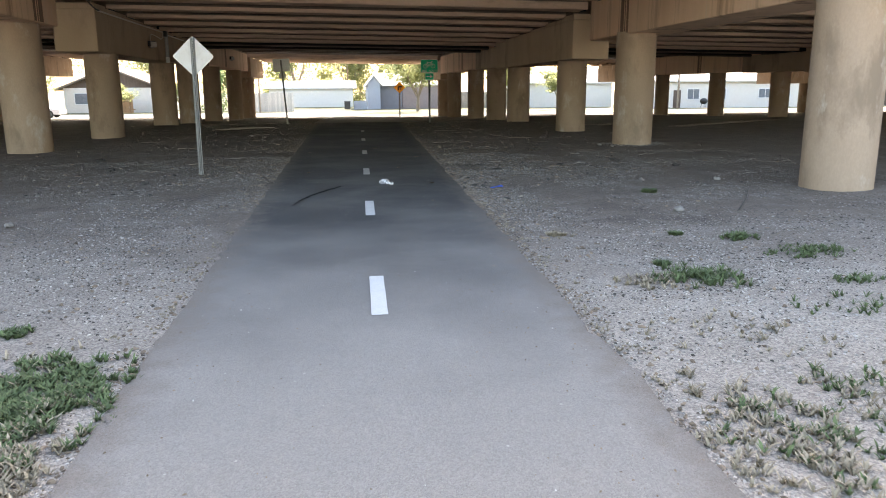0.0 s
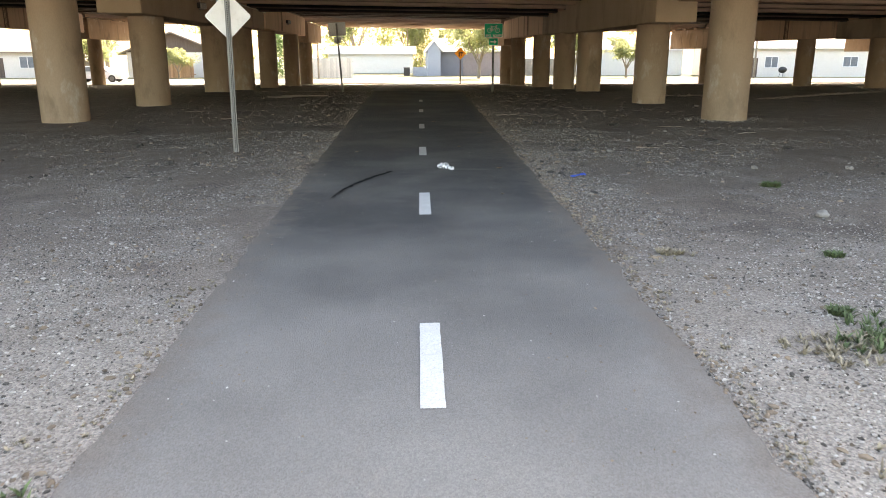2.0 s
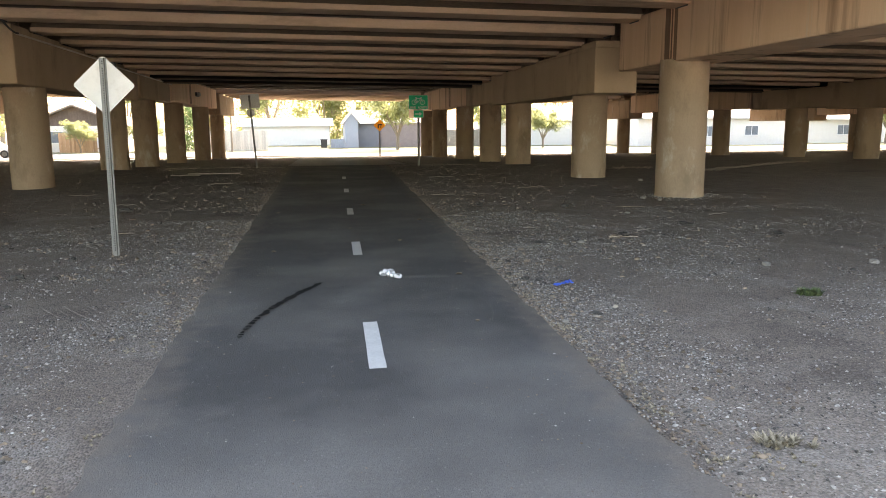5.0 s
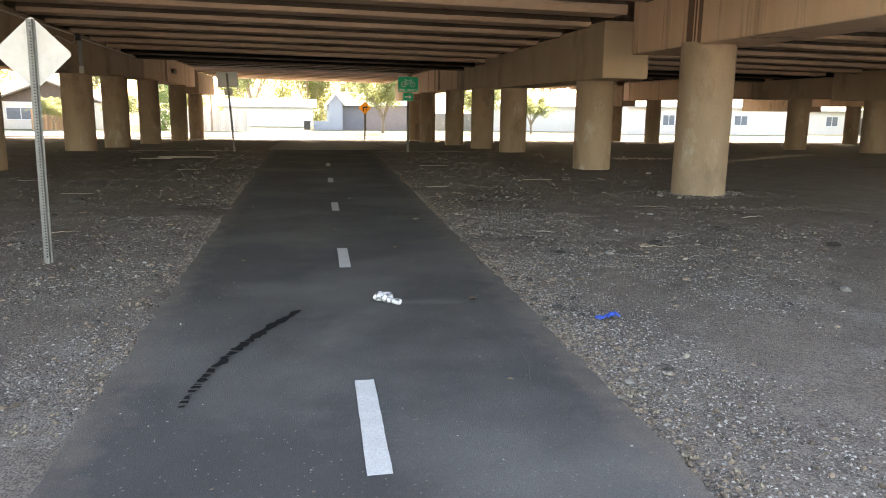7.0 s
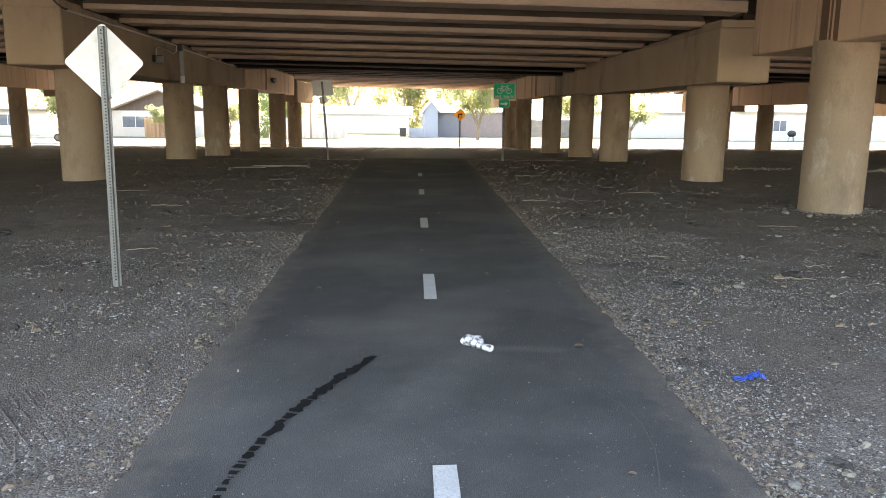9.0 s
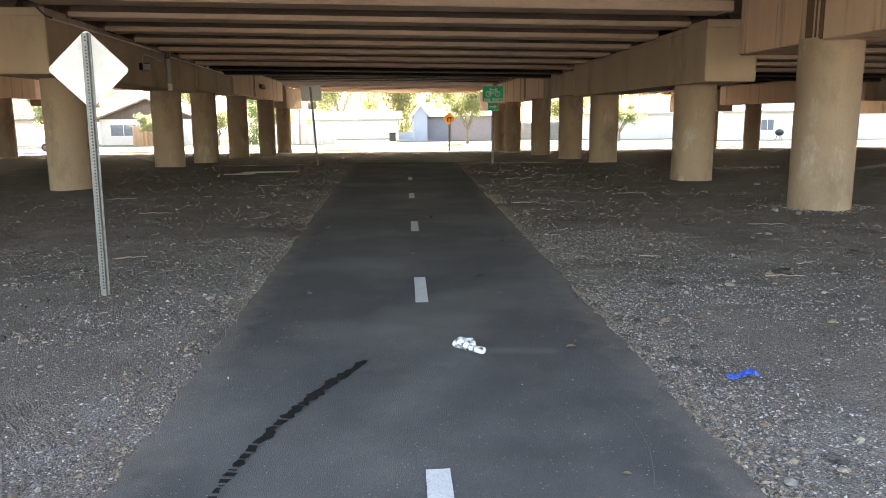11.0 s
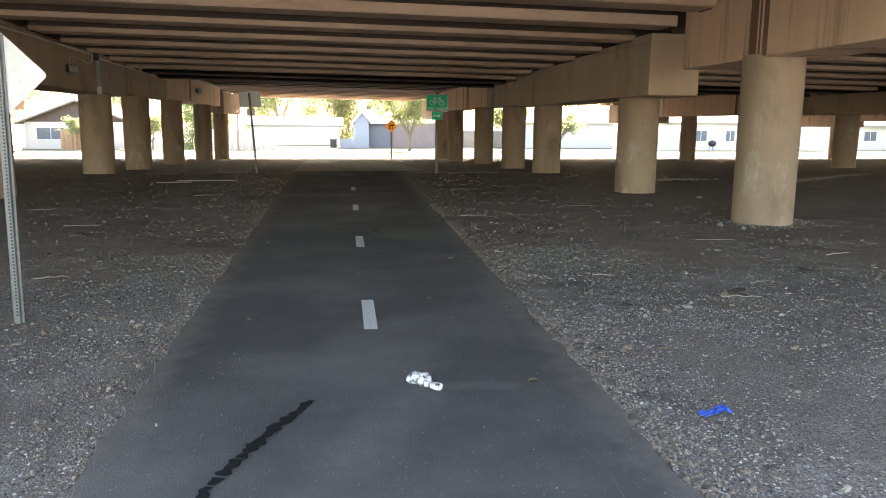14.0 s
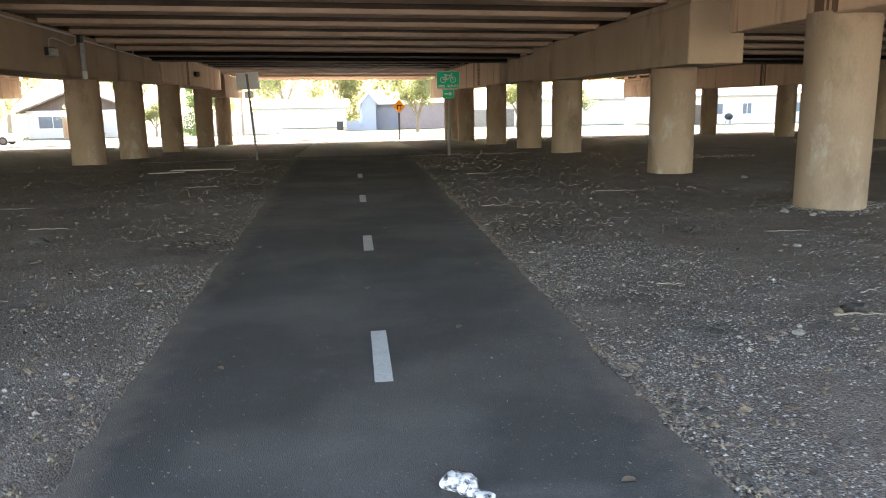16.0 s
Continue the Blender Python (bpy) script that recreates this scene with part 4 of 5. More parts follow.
# thin branches: an arch to the lamp, a drop to the drain pipe, bends between the caps
for pts_ in (((0.03, 26.1, 2.86), (0.04, 26.1, 3.02), (0.03, 26.35, 3.08), (0.02, 27.1, 3.05), (0.02, 27.6, 3.0), (0.02, 27.9, 3.06), (0.02, 28.0, 3.25)), ((0.02, 28.5, 3.21), (0.03, 28.42, 3.05), (0.03, 28.45, 2.9)), ((0.03, 36.9, 3.13), (0.05, 37.2, 3.10), (0.06, 37.45, 3.25), (0.05, 37.5, 3.54))):
    bm = bmesh.new()
    for p_, q_ in zip(pts_, pts_[1:]):
        tube(bm, p_, q_, 0.016, n=8)
    part("branch_pipe", bm, M_PIPE, t)
bm = bmesh.new()
box(bm, 0.0, 0.10, 28.08, 28.34, 3.12, 3.38, 0.012)
part("junction_box", bm, M_DARKM, t, "dark metal junction box")
bm = bmesh.new()
last = None
for k in range(13):
    a = k / 12
    q = Vector((0.05 - 0.45 * (1 - a) ** 2, 20.55 + 0.42 * a, 3.95 - 0.65 * a - 0.22 * math.sin(math.pi * a)))
    if last is not None:
        tube(bm, last, q, 0.02, n=8)
    last = q
part("flexible_hose", bm, M_DARKM, t, "black hanging flexible hose")
bm = bmesh.new()
box(bm, -0.50, -0.32, 20.42, 20.60, 3.88, 4.06, 0.015)
box(bm, -0.62, -0.50, 20.42, 20.55, 3.92, 4.02, 0.01)
part("junction_box", bm, M_DARKM, t, "dark metal junction box")
t = thing("downspout", "grey drain pipe with a pale open end", "drain pipe", pose(FX + 0.07, 28.3, 0))
bm = bmesh.new()
tube(bm, (0, 0, 2.42), (0, 0, 3.4), 0.06, n=14)
part("pipe", bm, M_GREYPIPE, t)
bm = bmesh.new()
tube(bm, (0, 0, 2.24), (0, 0, 2.43), 0.065, n=14)
part("outlet", bm, M_WHITE, t, "white pipe end")

# ---- litter on the path ----
t = thing("crushed_can", "crushed silver drink can lying on the asphalt", "can", pose(0.80, 10.62, 0.012, 0, 0, -44) @ Matrix.Scale(0.95, 4))
bm = bmesh.new()
rings = []
for k in range(15):
    a = k / 14
    x = -0.115 + 0.23 * a
    sq = 0.78 + 0.2 * noise.noise((a * 6, 3, 1))
    rr = 0.047 if 0.04 < a < 0.56 else 0.036 if a < 0.6 else 0.017 if a < 0.7 else 0.027
    ring = []
    for j in range(20):
        th = 2 * math.pi * j / 20
        d = 1 + 0.2 * noise.noise((x * 38, math.cos(th) * 2.2, math.sin(th) * 2.2))
        ring.append(bm.verts.new((x, math.cos(th) * rr * d * 1.15 + 0.012 * math.sin(a * 5), rr * 0.8 * sq + math.sin(th) * rr * d * sq)))
    rings.append(ring)
for k in range(14):
    for j in range(20):
        bm.faces.new((rings[k][j], rings[k][(j + 1) % 20], rings[k + 1][(j + 1) % 20], rings[k + 1][j]))
bm.faces.new(rings[0]), bm.faces.new(rings[-1][::-1])
body = part("body", bm, M_CAN, t, smooth=True)
t = thing("glove", "crumpled blue disposable glove lying on the gravel", "glove", pose(2.26, 10.02, 0.0, 0, 0, 5) @ Matrix.Scale(0.62, 4))
vs, fs = [], []
n = 22
for i in range(n + 1):
    for j in range(10):
        u, v = i / n, j / 9
        x = -0.1 + 0.2 * u
        w = 0.035 + 0.03 * u + 0.012 * math.sin(u * 21)
        z = 0.012 + 0.04 * max(0, noise.noise((u * 5, v * 4, 3)) + 0.35) * (0.4 + u) + 0.02 * u
        vs.append((x + 0.015 * noise.noise((u * 6, v * 6, 1)), (v - 0.5) * w * 2, z))
for i in range(n):
    for j in range(9):
        fs.append((i * 10 + j, i * 10 + j + 1, i * 10 + j + 11, i * 10 + j + 10))
me = bpy.data.meshes.new("palm")
me.from_pydata(vs, [], fs)
me.materials.append(M_BLUE)
o = new("palm", me)
o.parent = t
for k, (dy, L) in enumerate(((-0.03, 0.07), (-0.005, 0.09), (0.02, 0.08), (0.04, 0.05))):
    bm = bmesh.new()
    tube(bm, (-0.08, dy, 0.02), (-0.08 - L, dy * 1.8, 0.012), 0.011, 0.007, 8)
    part("finger", bm, M_BLUE, t)

# a curved strip of old tar on the path
bm = bmesh.new()
prev = None
for k in range(421):
    a = k / 420
    x = 0.165 - 0.54 * (1 - (1 - a) ** 1.6)
    y = 10.47 - 1.64 * a
    w = 0.030 * min(1.0, 0.55 + a * 3.0) * (1.15 - 0.62 * a)
    jag = [max(0.12, 1 + 0.9 * noise.noise((a * 17, s_, 0)) + 0.7 * noise.noise((a * 44, s_, 4))) for s_ in (0, 9)]
    gone = a > 0.38 and noise.noise((a * 60, 2, 2)) < -0.40 + 0.42 * a
    nrm = Vector((1.64, -0.864 * (1 - a) ** 0.6)).normalized() * w * 1.0
    cur = [bm.verts.new((x - nrm.x * jag[0], y - nrm.y * jag[0], 0.0125)), bm.verts.new((x + nrm.x * jag[1], y + nrm.y * jag[1], 0.0125))]
    if prev and not gone:
        bm.faces.new((prev[0], prev[1], cur[1], cur[0]))
    prev = cur
tagged(part("tar_streak", bm, M_TAR), "curved black tar streak on the asphalt path", "tar streak", kind="structure")


def plank(x, y, L, rz, label="weathered grey board lying flat on the dirt"):
    bm = bmesh.new()
    box(bm, -L / 2, L / 2, -0.022, 0.022, -0.02, 0.016, 0.005)
    o = tagged(part("board", bm, M_WOOD), label, "board", "boards on the dirt")
    o.matrix_basis = pose(x, y, ground_z(x, y) + 0.005, 0, 0, rz)


plank(-2.9, 26.6, 1.5, -4)
plank(-3.6, 26.0, 0.8, 12)

# rocks
def rock(x, y, r, seed, mat, label):
    bm = bmesh.new()
    bmesh.ops.create_icosphere(bm, subdivisions=2, radius=r)
    for v in bm.verts:
        d = 1 + 0.35 * noise.noise(v.co * (1.6 / r) + Vector((seed, 0, 0))) + 0.2 * noise.noise(v.co * (4 / r) + Vector((0, seed, 0)))
        v.co = Vector((v.co.x * d * 1.25, v.co.y * d, v.co.z * d * 0.7))
    o = tagged(part("rock", bm, mat), label, "rock", "loose rocks")
    o.matrix_basis = pose(x, y, r * 0.4, 0, 0, seed * 50)


for k, (x, y, r) in enumerate(((3.83, 7.85, 0.05), (4.49, 10.5, 0.038), (1.87, 8.84, 0.022), (-3.4, 8.2, 0.05), (-3.1, 8.0, 0.04), (5.6, 10.4, 0.04), (3.2, 12.2, 0.03), (6.3, 16.6, 0.04), (6.1, 16.9, 0.05), (4.9, 14.8, 0.03), (7.9, 21.0, 0.05))):
    rock(x, y, r, k + 1, M_ROCK, "pale grey loose rock on the gravel")

# a thin dark stick standing out of the gravel
bm = bmesh.new()
tube(bm, (0, 0, 0.0), (0.10, 0.05, 0.12), 0.012, 0.008, 8)
tube(bm, (0.10, 0.05, 0.12), (0.14, 0.1, 0.22), 0.008, 0.005, 8)
o = tagged(part("stick", bm, M_SOILSHADE), "thin dark dry stick leaning on the gravel", "stick")
o.matrix_basis = pose(4.5, 7.8, 0.0)

# single dead leaves, clods and scraps
def leaf(x, y, z, size, rz):
    """A curled dry leaf with a raised rim."""
    bm = bmesh.new()
    ring = [bm.verts.new((size * math.cos(a) * (1.0 if k % 2 else 0.8), size * 0.6 * math.sin(a), 0.004 + 0.35 * size * abs(math.sin(a)))) for k, a in enumerate(2 * math.pi * i / 10 for i in range(10))]
    mid = bm.verts.new((0, 0, 0.002))
    for i in range(10):
        bm.faces.new((ring[i], ring[(i + 1) % 10], mid))
    bmesh.ops.solidify(bm, geom=bm.faces[:], thickness=0.002)
    o = tagged(part("dead_leaf", bm, M_LITTER), "curled brown dead leaf lying on the ground", "leaf", "dead leaves")
    o.matrix_basis = pose(x, y, z, 0, 0, rz)


for k, (x, y, sz_) in enumerate(((1.43, 10.6, 0.035), (1.11, 12.72, 0.035), (0.55, 13.9, 0.04), (-0.35, 12.2, 0.03), (1.6, 14.6, 0.04), (0.9, 16.8, 0.05), (-0.5, 15.9, 0.05), (1.25, 8.95, 0.02))):
    leaf(x, y, 0.012, sz_, 47 * k)


def clod(x, y, r, seed):
    bm = bmesh.new()
    bmesh.ops.create_icosphere(bm, subdivisions=2, radius=r)
    for v in bm.verts:
        d = 1 + 1.1 * noise.noise(v.co * (2.6 / r) + Vector((seed, 3, 0)))
        v.co = Vector((v.co.x * d * 1.4, v.co.y * d, v.co.z * d * 0.55))
    o = tagged(part("clod", bm, M_SOILSHADE), "dark crumbly clod of damp soil on the gravel", "clod", "clods of soil")
    o.matrix_basis = pose(x, y, bumps(x, y) + r * 0.25, 0, 0, seed * 70)


for k, (x, y, r) in enumerate(((1.99, 10.32, 0.035), (2.17, 9.02, 0.028), (2.75, 12.4, 0.05), (3.9, 12.6, 0.06), (5.2, 13.5, 0.06), (-2.6, 11.2, 0.05), (-3.6, 13.0, 0.06), (4.3, 15.9, 0.07), (2.9, 16.5, 0.06), (-3.0, 16.8, 0.07), (-4.4, 15.2, 0.06), (5.9, 12.4, 0.05))):
    clod(x, y, r, k + 1)

t = thing("paper_scrap", "crumpled dirty white paper scrap on the gravel", "litter", pose(2.12, 8.90, 0.01, 0, 0, 20))
bm = bmesh.new()
bmesh.ops.create_icosphere(bm, subdivisions=3, radius=0.017)
for v in bm.verts:
    d = 1 + 0.6 * noise.noise(v.co * 70)
    v.co = Vector((v.co.x * d * 1.3, v.co.y * d, max(0.0, v.co.z * d * 0.5 + 0.008)))
part("sheet", bm, M_CHIP, t)


def twig(x, y, L, rz, mat, label):
    """A thin crooked dry twig."""
    bm = bmesh.new()
    p = Vector((-L / 2, 0, 0.008))
    for k in range(5):
        q = Vector((-L / 2 + L * (k + 1) / 5, 0.06 * L * noise.noise((x + k, y, 1)), 0.008 + 0.01 * (k % 2)))
        tube(bm, p, q, 0.008 - 0.001 * k, 0.007 - 0.001 * k, 6)
        p = q
    o = tagged(part("twig", bm, mat), label, "twig", "dry twigs")
    o.matrix_basis = pose(x, y, ground_z(x, y) + bumps(x, y), 0, 0, rz)


for k, (x, y, L, rz) in enumerate(((3.85, 12.49, 0.35, -12), (4.4, 13.1, 0.25, 20), (3.0, 13.6, 0.22, -25), (5.3, 15.6, 0.5, -8), (6.2, 14.4, 0.35, 15), (2.6, 18.5, 0.4, -5), (-2.4, 14.1, 0.3, 12), (-3.3, 17.9, 0.5, -8), (-4.6, 20.1, 0.6, 6), (4.9, 19.8, 0.6, -14), (-2.2, 22.4, 0.6, 9), (3.4, 23.5, 0.7, -6))):
    twig(x, y, L, rz, M_WOOD if k % 3 else M_BARK, "bleached dry twig lying on the dirt" if k % 3 else "dark dry twig lying on the dirt")

# a thin pale scratch and two scuffs on the asphalt
for pts_, w in ((((1.28, 9.95), (1.42, 9.70), (1.45, 9.45), (1.42, 9.17), (1.36, 8.95), (1.32, 8.83)), 0.0018), (((1.52, 9.3), (1.60, 9.12), (1.66, 8.98)), 0.0018)):
    bm = bmesh.new()
    prev = None
    for k, (x, y) in enumerate(pts_):
        ww = w * (0.4 if k in (0, len(pts_) - 1) else 1.0)
        cur = [bm.verts.new((x - ww, y, 0.0126)), bm.verts.new((x + ww, y, 0.0126))]
        if prev:
            bm.faces.new((prev[0], prev[1], cur[1], cur[0]))
        prev = cur
    tagged(part("scratch", bm, M_SCUFF), "thin pale scratch across the asphalt", "scratch", "scratches on the path", "structure")

# ---- loose gravel, leaf litter and weeds ----


def scatter(name, mat, label, category, pts):
    """Many small rounded stones in one mesh. pts: x, y, radius."""
    n = len(pts)
    p = np.array(pts)
    rng = np.random.default_rng(len(name) * 1000 + n)
    z = np.array([ground_z(x, y) + bumps(x, y) for x, y, r in pts])
    turn = rng.uniform(0, 6.28, n)
    sx, sy, sz = p[:, 2] * rng.uniform(0.8, 1.5, n), p[:, 2] * rng.uniform(0.6, 1.0, n), p[:, 2] * rng.uniform(0.5, 1.1, n)
    ring = np.arange(5) * 2 * math.pi / 5
    out = np.zeros((n, 11, 3))
    for k, (rad, high) in enumerate(((1.0, 0.0), (0.92, 0.55))):
        rr = rad * rng.uniform(0.5, 1.3, (n, 5))
        px, py_ = rr * np.cos(ring + 0.5 * k) * sx[:, None], rr * np.sin(ring + 0.5 * k) * sy[:, None]
        out[:, 5 * k:5 * k + 5, 0] = p[:, :1] + np.cos(turn)[:, None] * px - np.sin(turn)[:, None] * py_
        out[:, 5 * k:5 * k + 5, 1] = p[:, 1:2] + np.sin(turn)[:, None] * px + np.cos(turn)[:, None] * py_
        out[:, 5 * k:5 * k + 5, 2] = z[:, None] - 0.001 + high * sz[:, None] * rng.uniform(0.7, 1.3, (n, 5))
    out[:, 10] = np.stack((p[:, 0], p[:, 1], z + sz), 1)
    one = [(i, (i + 1) % 5, 5 + (i + 1) % 5, 5 + i) for i in range(5)]
    cap = [(5 + i, 5 + (i + 1) % 5, 10) for i in range(5)]
    base = (np.arange(n) * 11)[:, None, None]
    faces = (base + np.array(one)).reshape(-1, 4).tolist() + (base + np.array(cap)).reshape(-1, 3).tolist()
    return plain(name, out.reshape(-1, 3).tolist(), faces, mat, "stuff", label, category)


def side_points(n, y0, y1, spread, rlo, rhi, path=False, power=1.25, over=0.05):
    pts = []
    while len(pts) < n:
        y = y0 + (y1 - y0) * random.random() ** power
        if path:
            x = random.uniform(LEFT_EDGE + 0.03, right_edge(y) - 0.03)
        elif random.random() < 0.42:
            x = LEFT_EDGE + over - random.expovariate(1 / spread)
        else:
            x = right_edge(y) - over + random.expovariate(1 / spread)
        if not path and y < 4.6 and random.random() < 0.5:
            continue
        if -7.5 < x < 8.5 and (path or noise.noise((x * 0.8, y * 0.8, 20)) + 0.4 * noise.noise((x * 3, y * 3, 8)) > random.uniform(-0.5, 0.45)):
            pts.append((x, y, rlo + (rhi - rlo) * random.random() ** 2.5))
    return pts


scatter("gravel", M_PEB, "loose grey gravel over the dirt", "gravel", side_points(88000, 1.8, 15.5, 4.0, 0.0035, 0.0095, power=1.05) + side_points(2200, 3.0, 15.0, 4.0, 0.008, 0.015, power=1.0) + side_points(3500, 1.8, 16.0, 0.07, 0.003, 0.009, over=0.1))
# dark crumbs stand in for the shadow sides of the stones
scatter("dark_gravel", M_SOILSHADE, "dark crumbs that stand in for shadows among the gravel", "gravel", side_points(24000, 3.5, 17.0, 3.5, 0.004, 0.012, power=1.1) + side_points(1200, 10, 34.0, 3.5, 0.01, 0.035))
scatter("gravel_far", M_PEB, "sparse grey gravel over the dirt", "gravel", side_points(1300, 12, 36.0, 3.0, 0.006, 0.02))
scatter("white_gravel", M_WPEB, "scattered pale stones over the dirt", "gravel", side_points(6000, 4.2, 15.0, 2.8, 0.003, 0.008, power=1.1) + side_points(1500, 1.8, 6.0, 1.6, 0.003, 0.008) + [(3.0 + random.gauss(0, 0.4), 4.0 + random.gauss(0, 0.35), random.uniform(0.004, 0.009)) for k in range(500)])
scatter("white_gravel_far", M_WPEB, "scattered pale bits over the dirt", "gravel", side_points(380, 13, 36.0, 3.5, 0.006, 0.02))
for o in (scatter("grit", M_WPEB, "pale grit on the asphalt", "grit", side_points(520, 2.0, 20.0, 1, 0.002, 0.007, True)), scatter("dark_grit", M_LITTER, "small dead leaves on the asphalt", "leaf litter", side_points(1500, 2.0, 20.0, 1, 0.002, 0.007, True, power=1.3))):
    o.location.z = 0.026
scatter("dirt_crumb", M_DIRT, "crumbs of dirt over the path edge", "dirt", side_points(22000, 1.8, 20.0, 0.09, 0.003, 0.009, over=0.16))
scatter("leaf_litter", M_LITTER, "brown dead leaves over the dirt", "leaf litter", side_points(3800, 1.8, 22.0, 1.2, 0.006, 0.02) + side_points(1700, 11.0, 34.0, 3.0, 0.012, 0.034) + side_points(9000, 1.8, 20.0, 0.10, 0.004, 0.016))


def blades(name, mat, label, patches, lo, hi, category="weeds"):
    """Tufts of thin blades. patches: x, y, radius x, radius y, number."""
    vs, fs = [], []
    for px, py_, rx, ry, n in patches:
        for k in range(n):
            a, q = random.uniform(0, 6.28), random.random() ** 0.62
            x, y = px + rx * q * math.cos(a), py_ + ry * q * math.sin(a)
            if noise.noise((x * 6, y * 6, 2)) + 0.7 * noise.noise((x * 17, y * 17, 2)) < 0.7 * q - 0.45:
                continue
            z = ground_z(x, y) + bumps(x, y) - 0.004
            for b in range(8):
                h = random.uniform(lo, hi)
                d, w = random.uniform(0, 6.28), random.uniform(0.002, 0.0055)
                ln = random.uniform(0.4, 1.6) * h
                dx, dy = math.cos(d), math.sin(d)
                n0 = len(vs)
                vs += [(x - dy * w, y + dx * w, z), (x + dy * w, y - dx * w, z), (x + dx * ln * 0.5 + dy * w * 1.2, y + dy * ln * 0.5 - dx * w * 1.2, z + h * 0.7), (x + dx * ln * 0.5 - dy * w * 1.2, y + dy * ln * 0.5 + dx * w * 1.2, z + h * 0.7), (x + dx * ln, y + dy * ln, z + h)]
                fs += [(n0, n0 + 1, n0 + 2, n0 + 3), (n0 + 3, n0 + 2, n0 + 4)]
    return plain(name, vs, fs, mat, "stuff", label, category)


blades("weed_patch", M_GRASS, "low green weeds growing through the gravel", [(2.62, 5.5, 0.08, 0.08, 90), (3.22, 6.66, 0.09, 0.06, 70), (4.0, 5.75, 0.4, 0.25, 230), (3.72, 6.4, 0.2, 0.16, 170), (3.4, 4.2, 0.5, 0.4, 110), (3.75, 4.8, 0.2, 0.15, 110), (2.1, 2.7, 0.5, 0.5, 170), (2.5, 3.2, 0.4, 0.2, 60), (-1.15, 3.45, 0.42, 0.7, 2600), (-1.7, 3.4, 0.6, 0.6, 1600), (-1.62, 4.45, 0.14, 0.1, 60), (-6.0, 53.5, 0.8, 0.3, 120)], 0.008, 0.045)
blades("tall_weed", M_GRASS, "small upright green weed standing in the gravel", [(4.08, 9.3, 0.11, 0.08, 120), (2.68, 5.1, 0.38, 0.40, 270), (3.72, 6.4, 0.14, 0.12, 60)], 0.02, 0.065)
edge_tufts = []
for k in range(110):
    y = 2.0 + 13 * random.random() ** 1.3
    s = random.random() < 0.4
    edge_tufts.append(((LEFT_EDGE - 0.05 - random.expovariate(12)) if s else (right_edge(y) + 0.05 + random.expovariate(12)), y, 0.05, 0.10, 9))
blades("dry_grass", M_DRY, "short straw-coloured dry grass beside the path", edge_tufts, 0.005, 0.018, "dry grass")
blades("straw_patch", M_DRY, "matted straw-coloured dry grass on the gravel", [(1.85, 2.75, 0.35, 0.7, 480), (2.3, 3.9, 0.6, 0.5, 80), (2.2, 6.75, 0.18, 0.08, 160), (-1.0, 2.9, 0.2, 0.7, 500), (2.35, 5.0, 0.3, 0.3, 160), (2.7, 2.9, 0.7, 0.6, 330), (-1.5, 3.6, 0.7, 0.7, 300)], 0.006, 0.045, "dry grass")

# gravel heaped round the foot of a column
ring = []
for k in range(800):
    a, q = random.uniform(0, 6.28), 0.45 + random.expovariate(6)
    ring.append((7.05 + q * math.cos(a), 17.35 + q * math.sin(a), random.uniform(0.005, 0.018)))
scatter("heaped_gravel", M_PEB, "grey gravel heaped round the foot of a column", "gravel", ring)

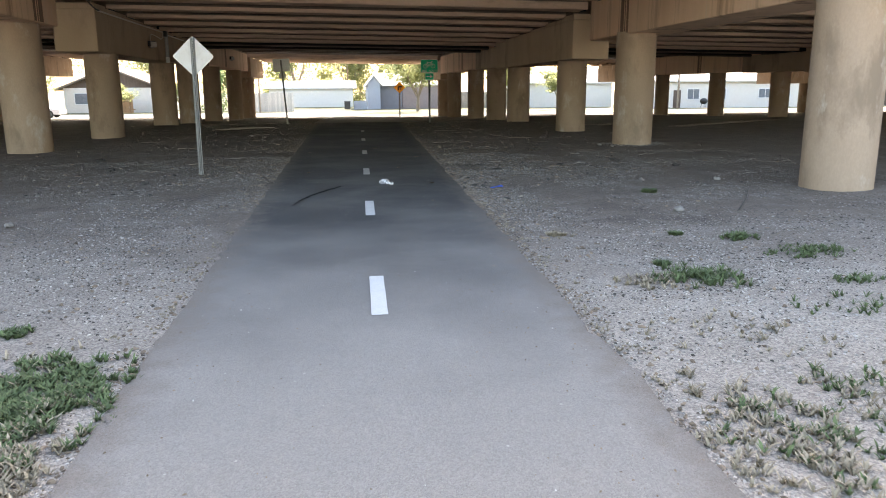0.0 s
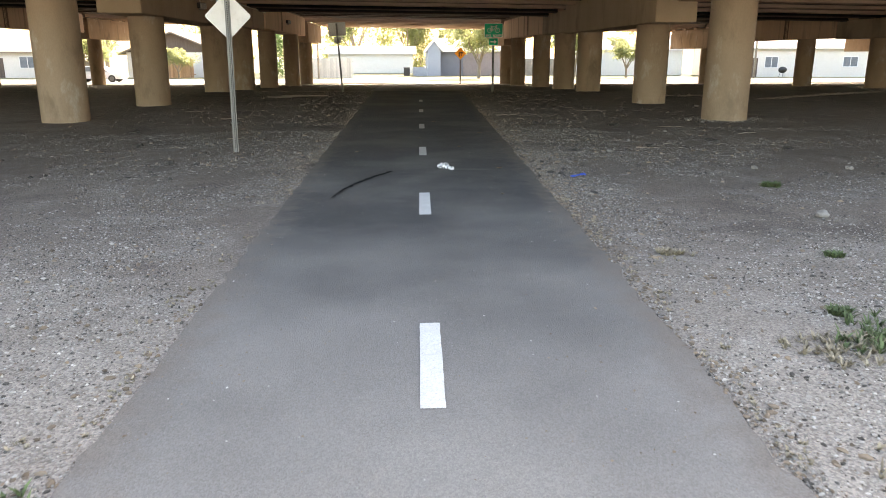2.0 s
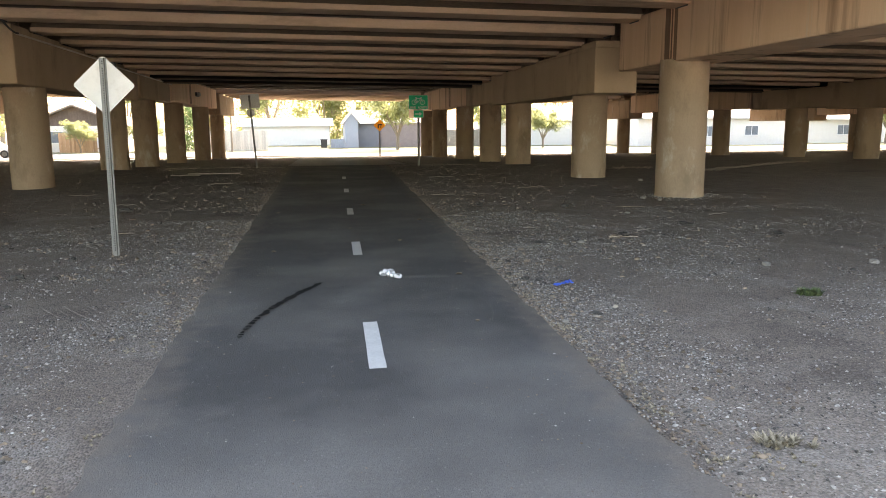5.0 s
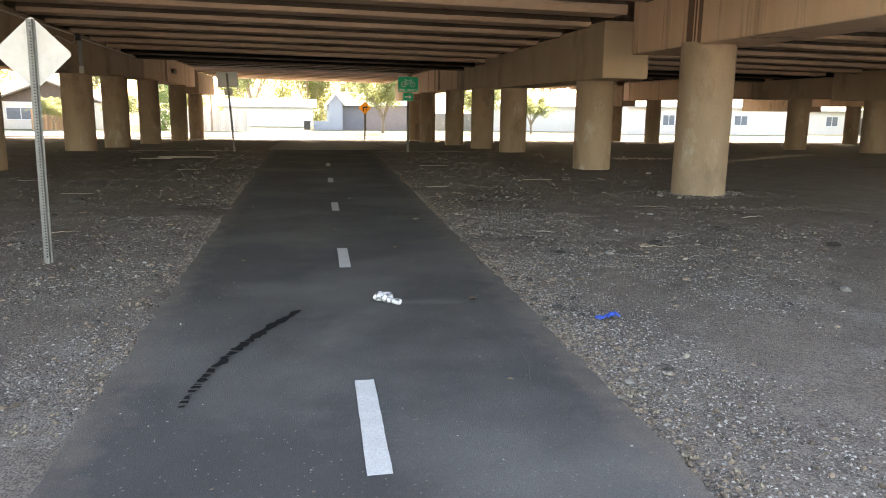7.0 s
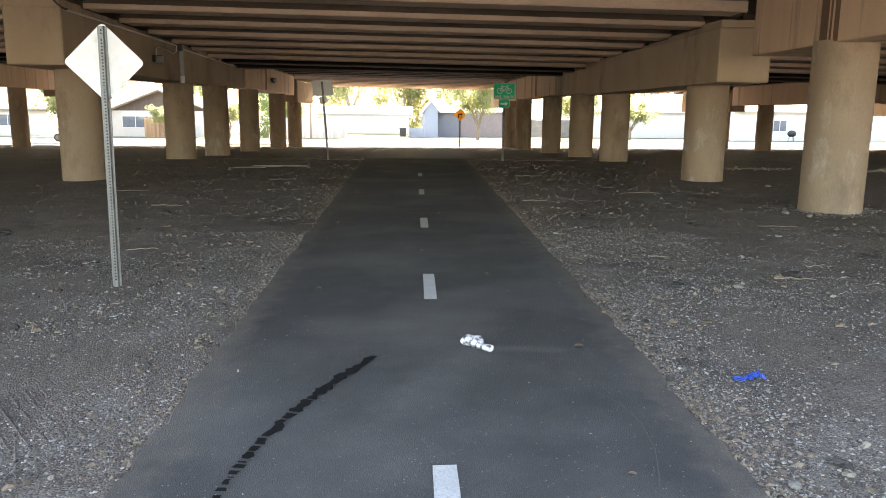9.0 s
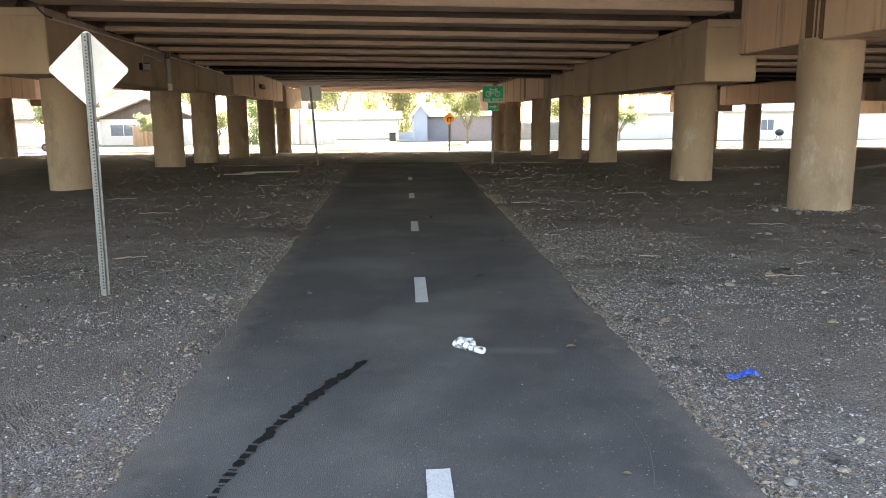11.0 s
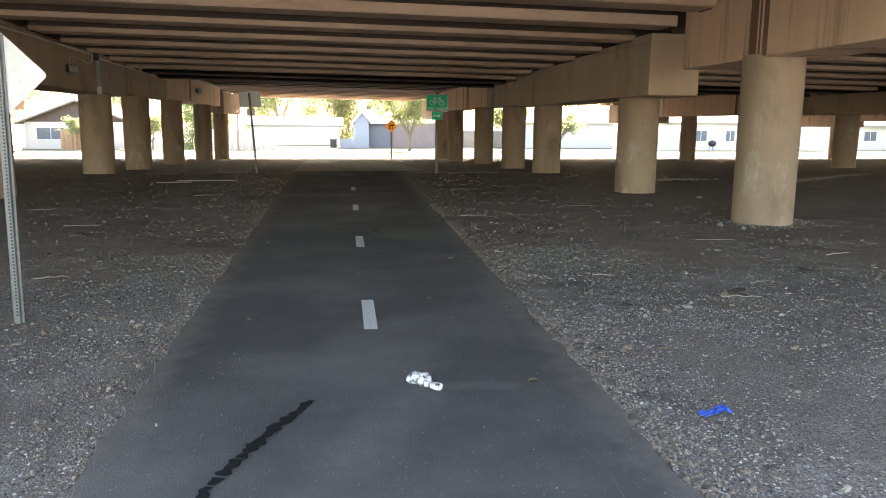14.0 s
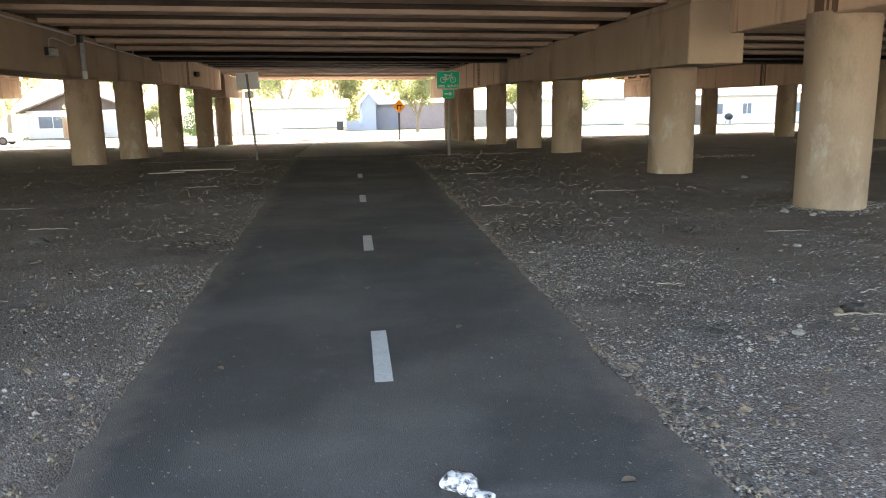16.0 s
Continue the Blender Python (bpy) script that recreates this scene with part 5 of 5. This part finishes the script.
# ridges pressed by a tyre into the loose gravel
vs, fs = [], []
for k in range(10):
    x0, x1 = (-1.95 + 0.075 * k, 0.52) if k < 6 else (-1.62 + 0.085 * (k - 6), 0.28)
    ya, yb = (9.95 + 0.02 * k, 9.28 + 0.02 * k) if k < 6 else (9.52, 8.97)
    n_seg = 22
    for i in range(n_seg):
        if random.random() < 0.2:
            continue
        a, c = i / n_seg, (i + 1) / n_seg
        w = random.uniform(0.007, 0.013)
        pa, pb = (x0 + x1 * a, ya + (yb - ya) * a), (x0 + x1 * c, ya + (yb - ya) * c)
        za, zb = bumps(*pa) - 0.001, bumps(*pb) - 0.001
        n = len(vs)
        vs += [(pa[0] - w, pa[1] - w, za), (pb[0] - w, pb[1] - w, zb), (pb[0] + w, pb[1] + w, zb), (pa[0] + w, pa[1] + w, za), (pa[0], pa[1], za + 0.006), (pb[0], pb[1], zb + 0.006)]
        fs += [(n, n + 1, n + 5, n + 4), (n + 3, n + 4, n + 5, n + 2)]
plain("tyre_track", vs, fs, M_DIRT, "stuff", "ribbed tyre track pressed into the loose dirt", "tyre track")
scatter("wood_chip", M_CHIP, "pale dry chips and scraps over the dark dirt", "litter", side_points(420, 9, 34.0, 3.5, 0.008, 0.028, power=0.9))

# pale debris: a low ridge and a heap beside the piers, and two thin lines across the dirt
debris = []
for k in range(650):
    a = random.random()
    debris.append((11.4 + 5.8 * a + random.gauss(0, 0.12), 24.3 + 3.9 * a + random.gauss(0, 0.14), random.uniform(0.01, 0.035)))
for k in range(140):
    debris.append((10.0 + random.gauss(0, 0.5), 26.3 + random.gauss(0, 0.25), random.uniform(0.012, 0.045)))
for x0, x1 in ((-5.2, -1.0), (2.6, 6.2)):
    for k in range(330):
        debris.append((random.uniform(x0, x1), 30.1 + random.gauss(0, 0.05), random.uniform(0.008, 0.02)))
scatter("debris", M_CHIP, "pale stony debris in low ridges on the dirt", "debris", debris)

# a kettle grill in front of the cream house
t = thing("grill", "black domed kettle grill on thin legs before the cream house", "grill", pose(41.5, 82.3, GZ) @ Matrix.Scale(0.75, 4))
bm = bmesh.new()
bmesh.ops.create_uvsphere(bm, u_segments=20, v_segments=12, radius=0.55, matrix=Matrix.Translation((0, 0, 1.15)) @ Matrix.Diagonal((1.1, 0.9, 0.85, 1)))
part("kettle", bm, M_BLACK, t, smooth=True)
for a in (0.3, 2.4, 4.5):
    bm = bmesh.new()
    tube(bm, (0.5 * math.cos(a), 0.5 * math.sin(a), 0), (0.25 * math.cos(a), 0.25 * math.sin(a), 0.85), 0.03, n=8)
    part("leg", bm, M_DARKM, t)
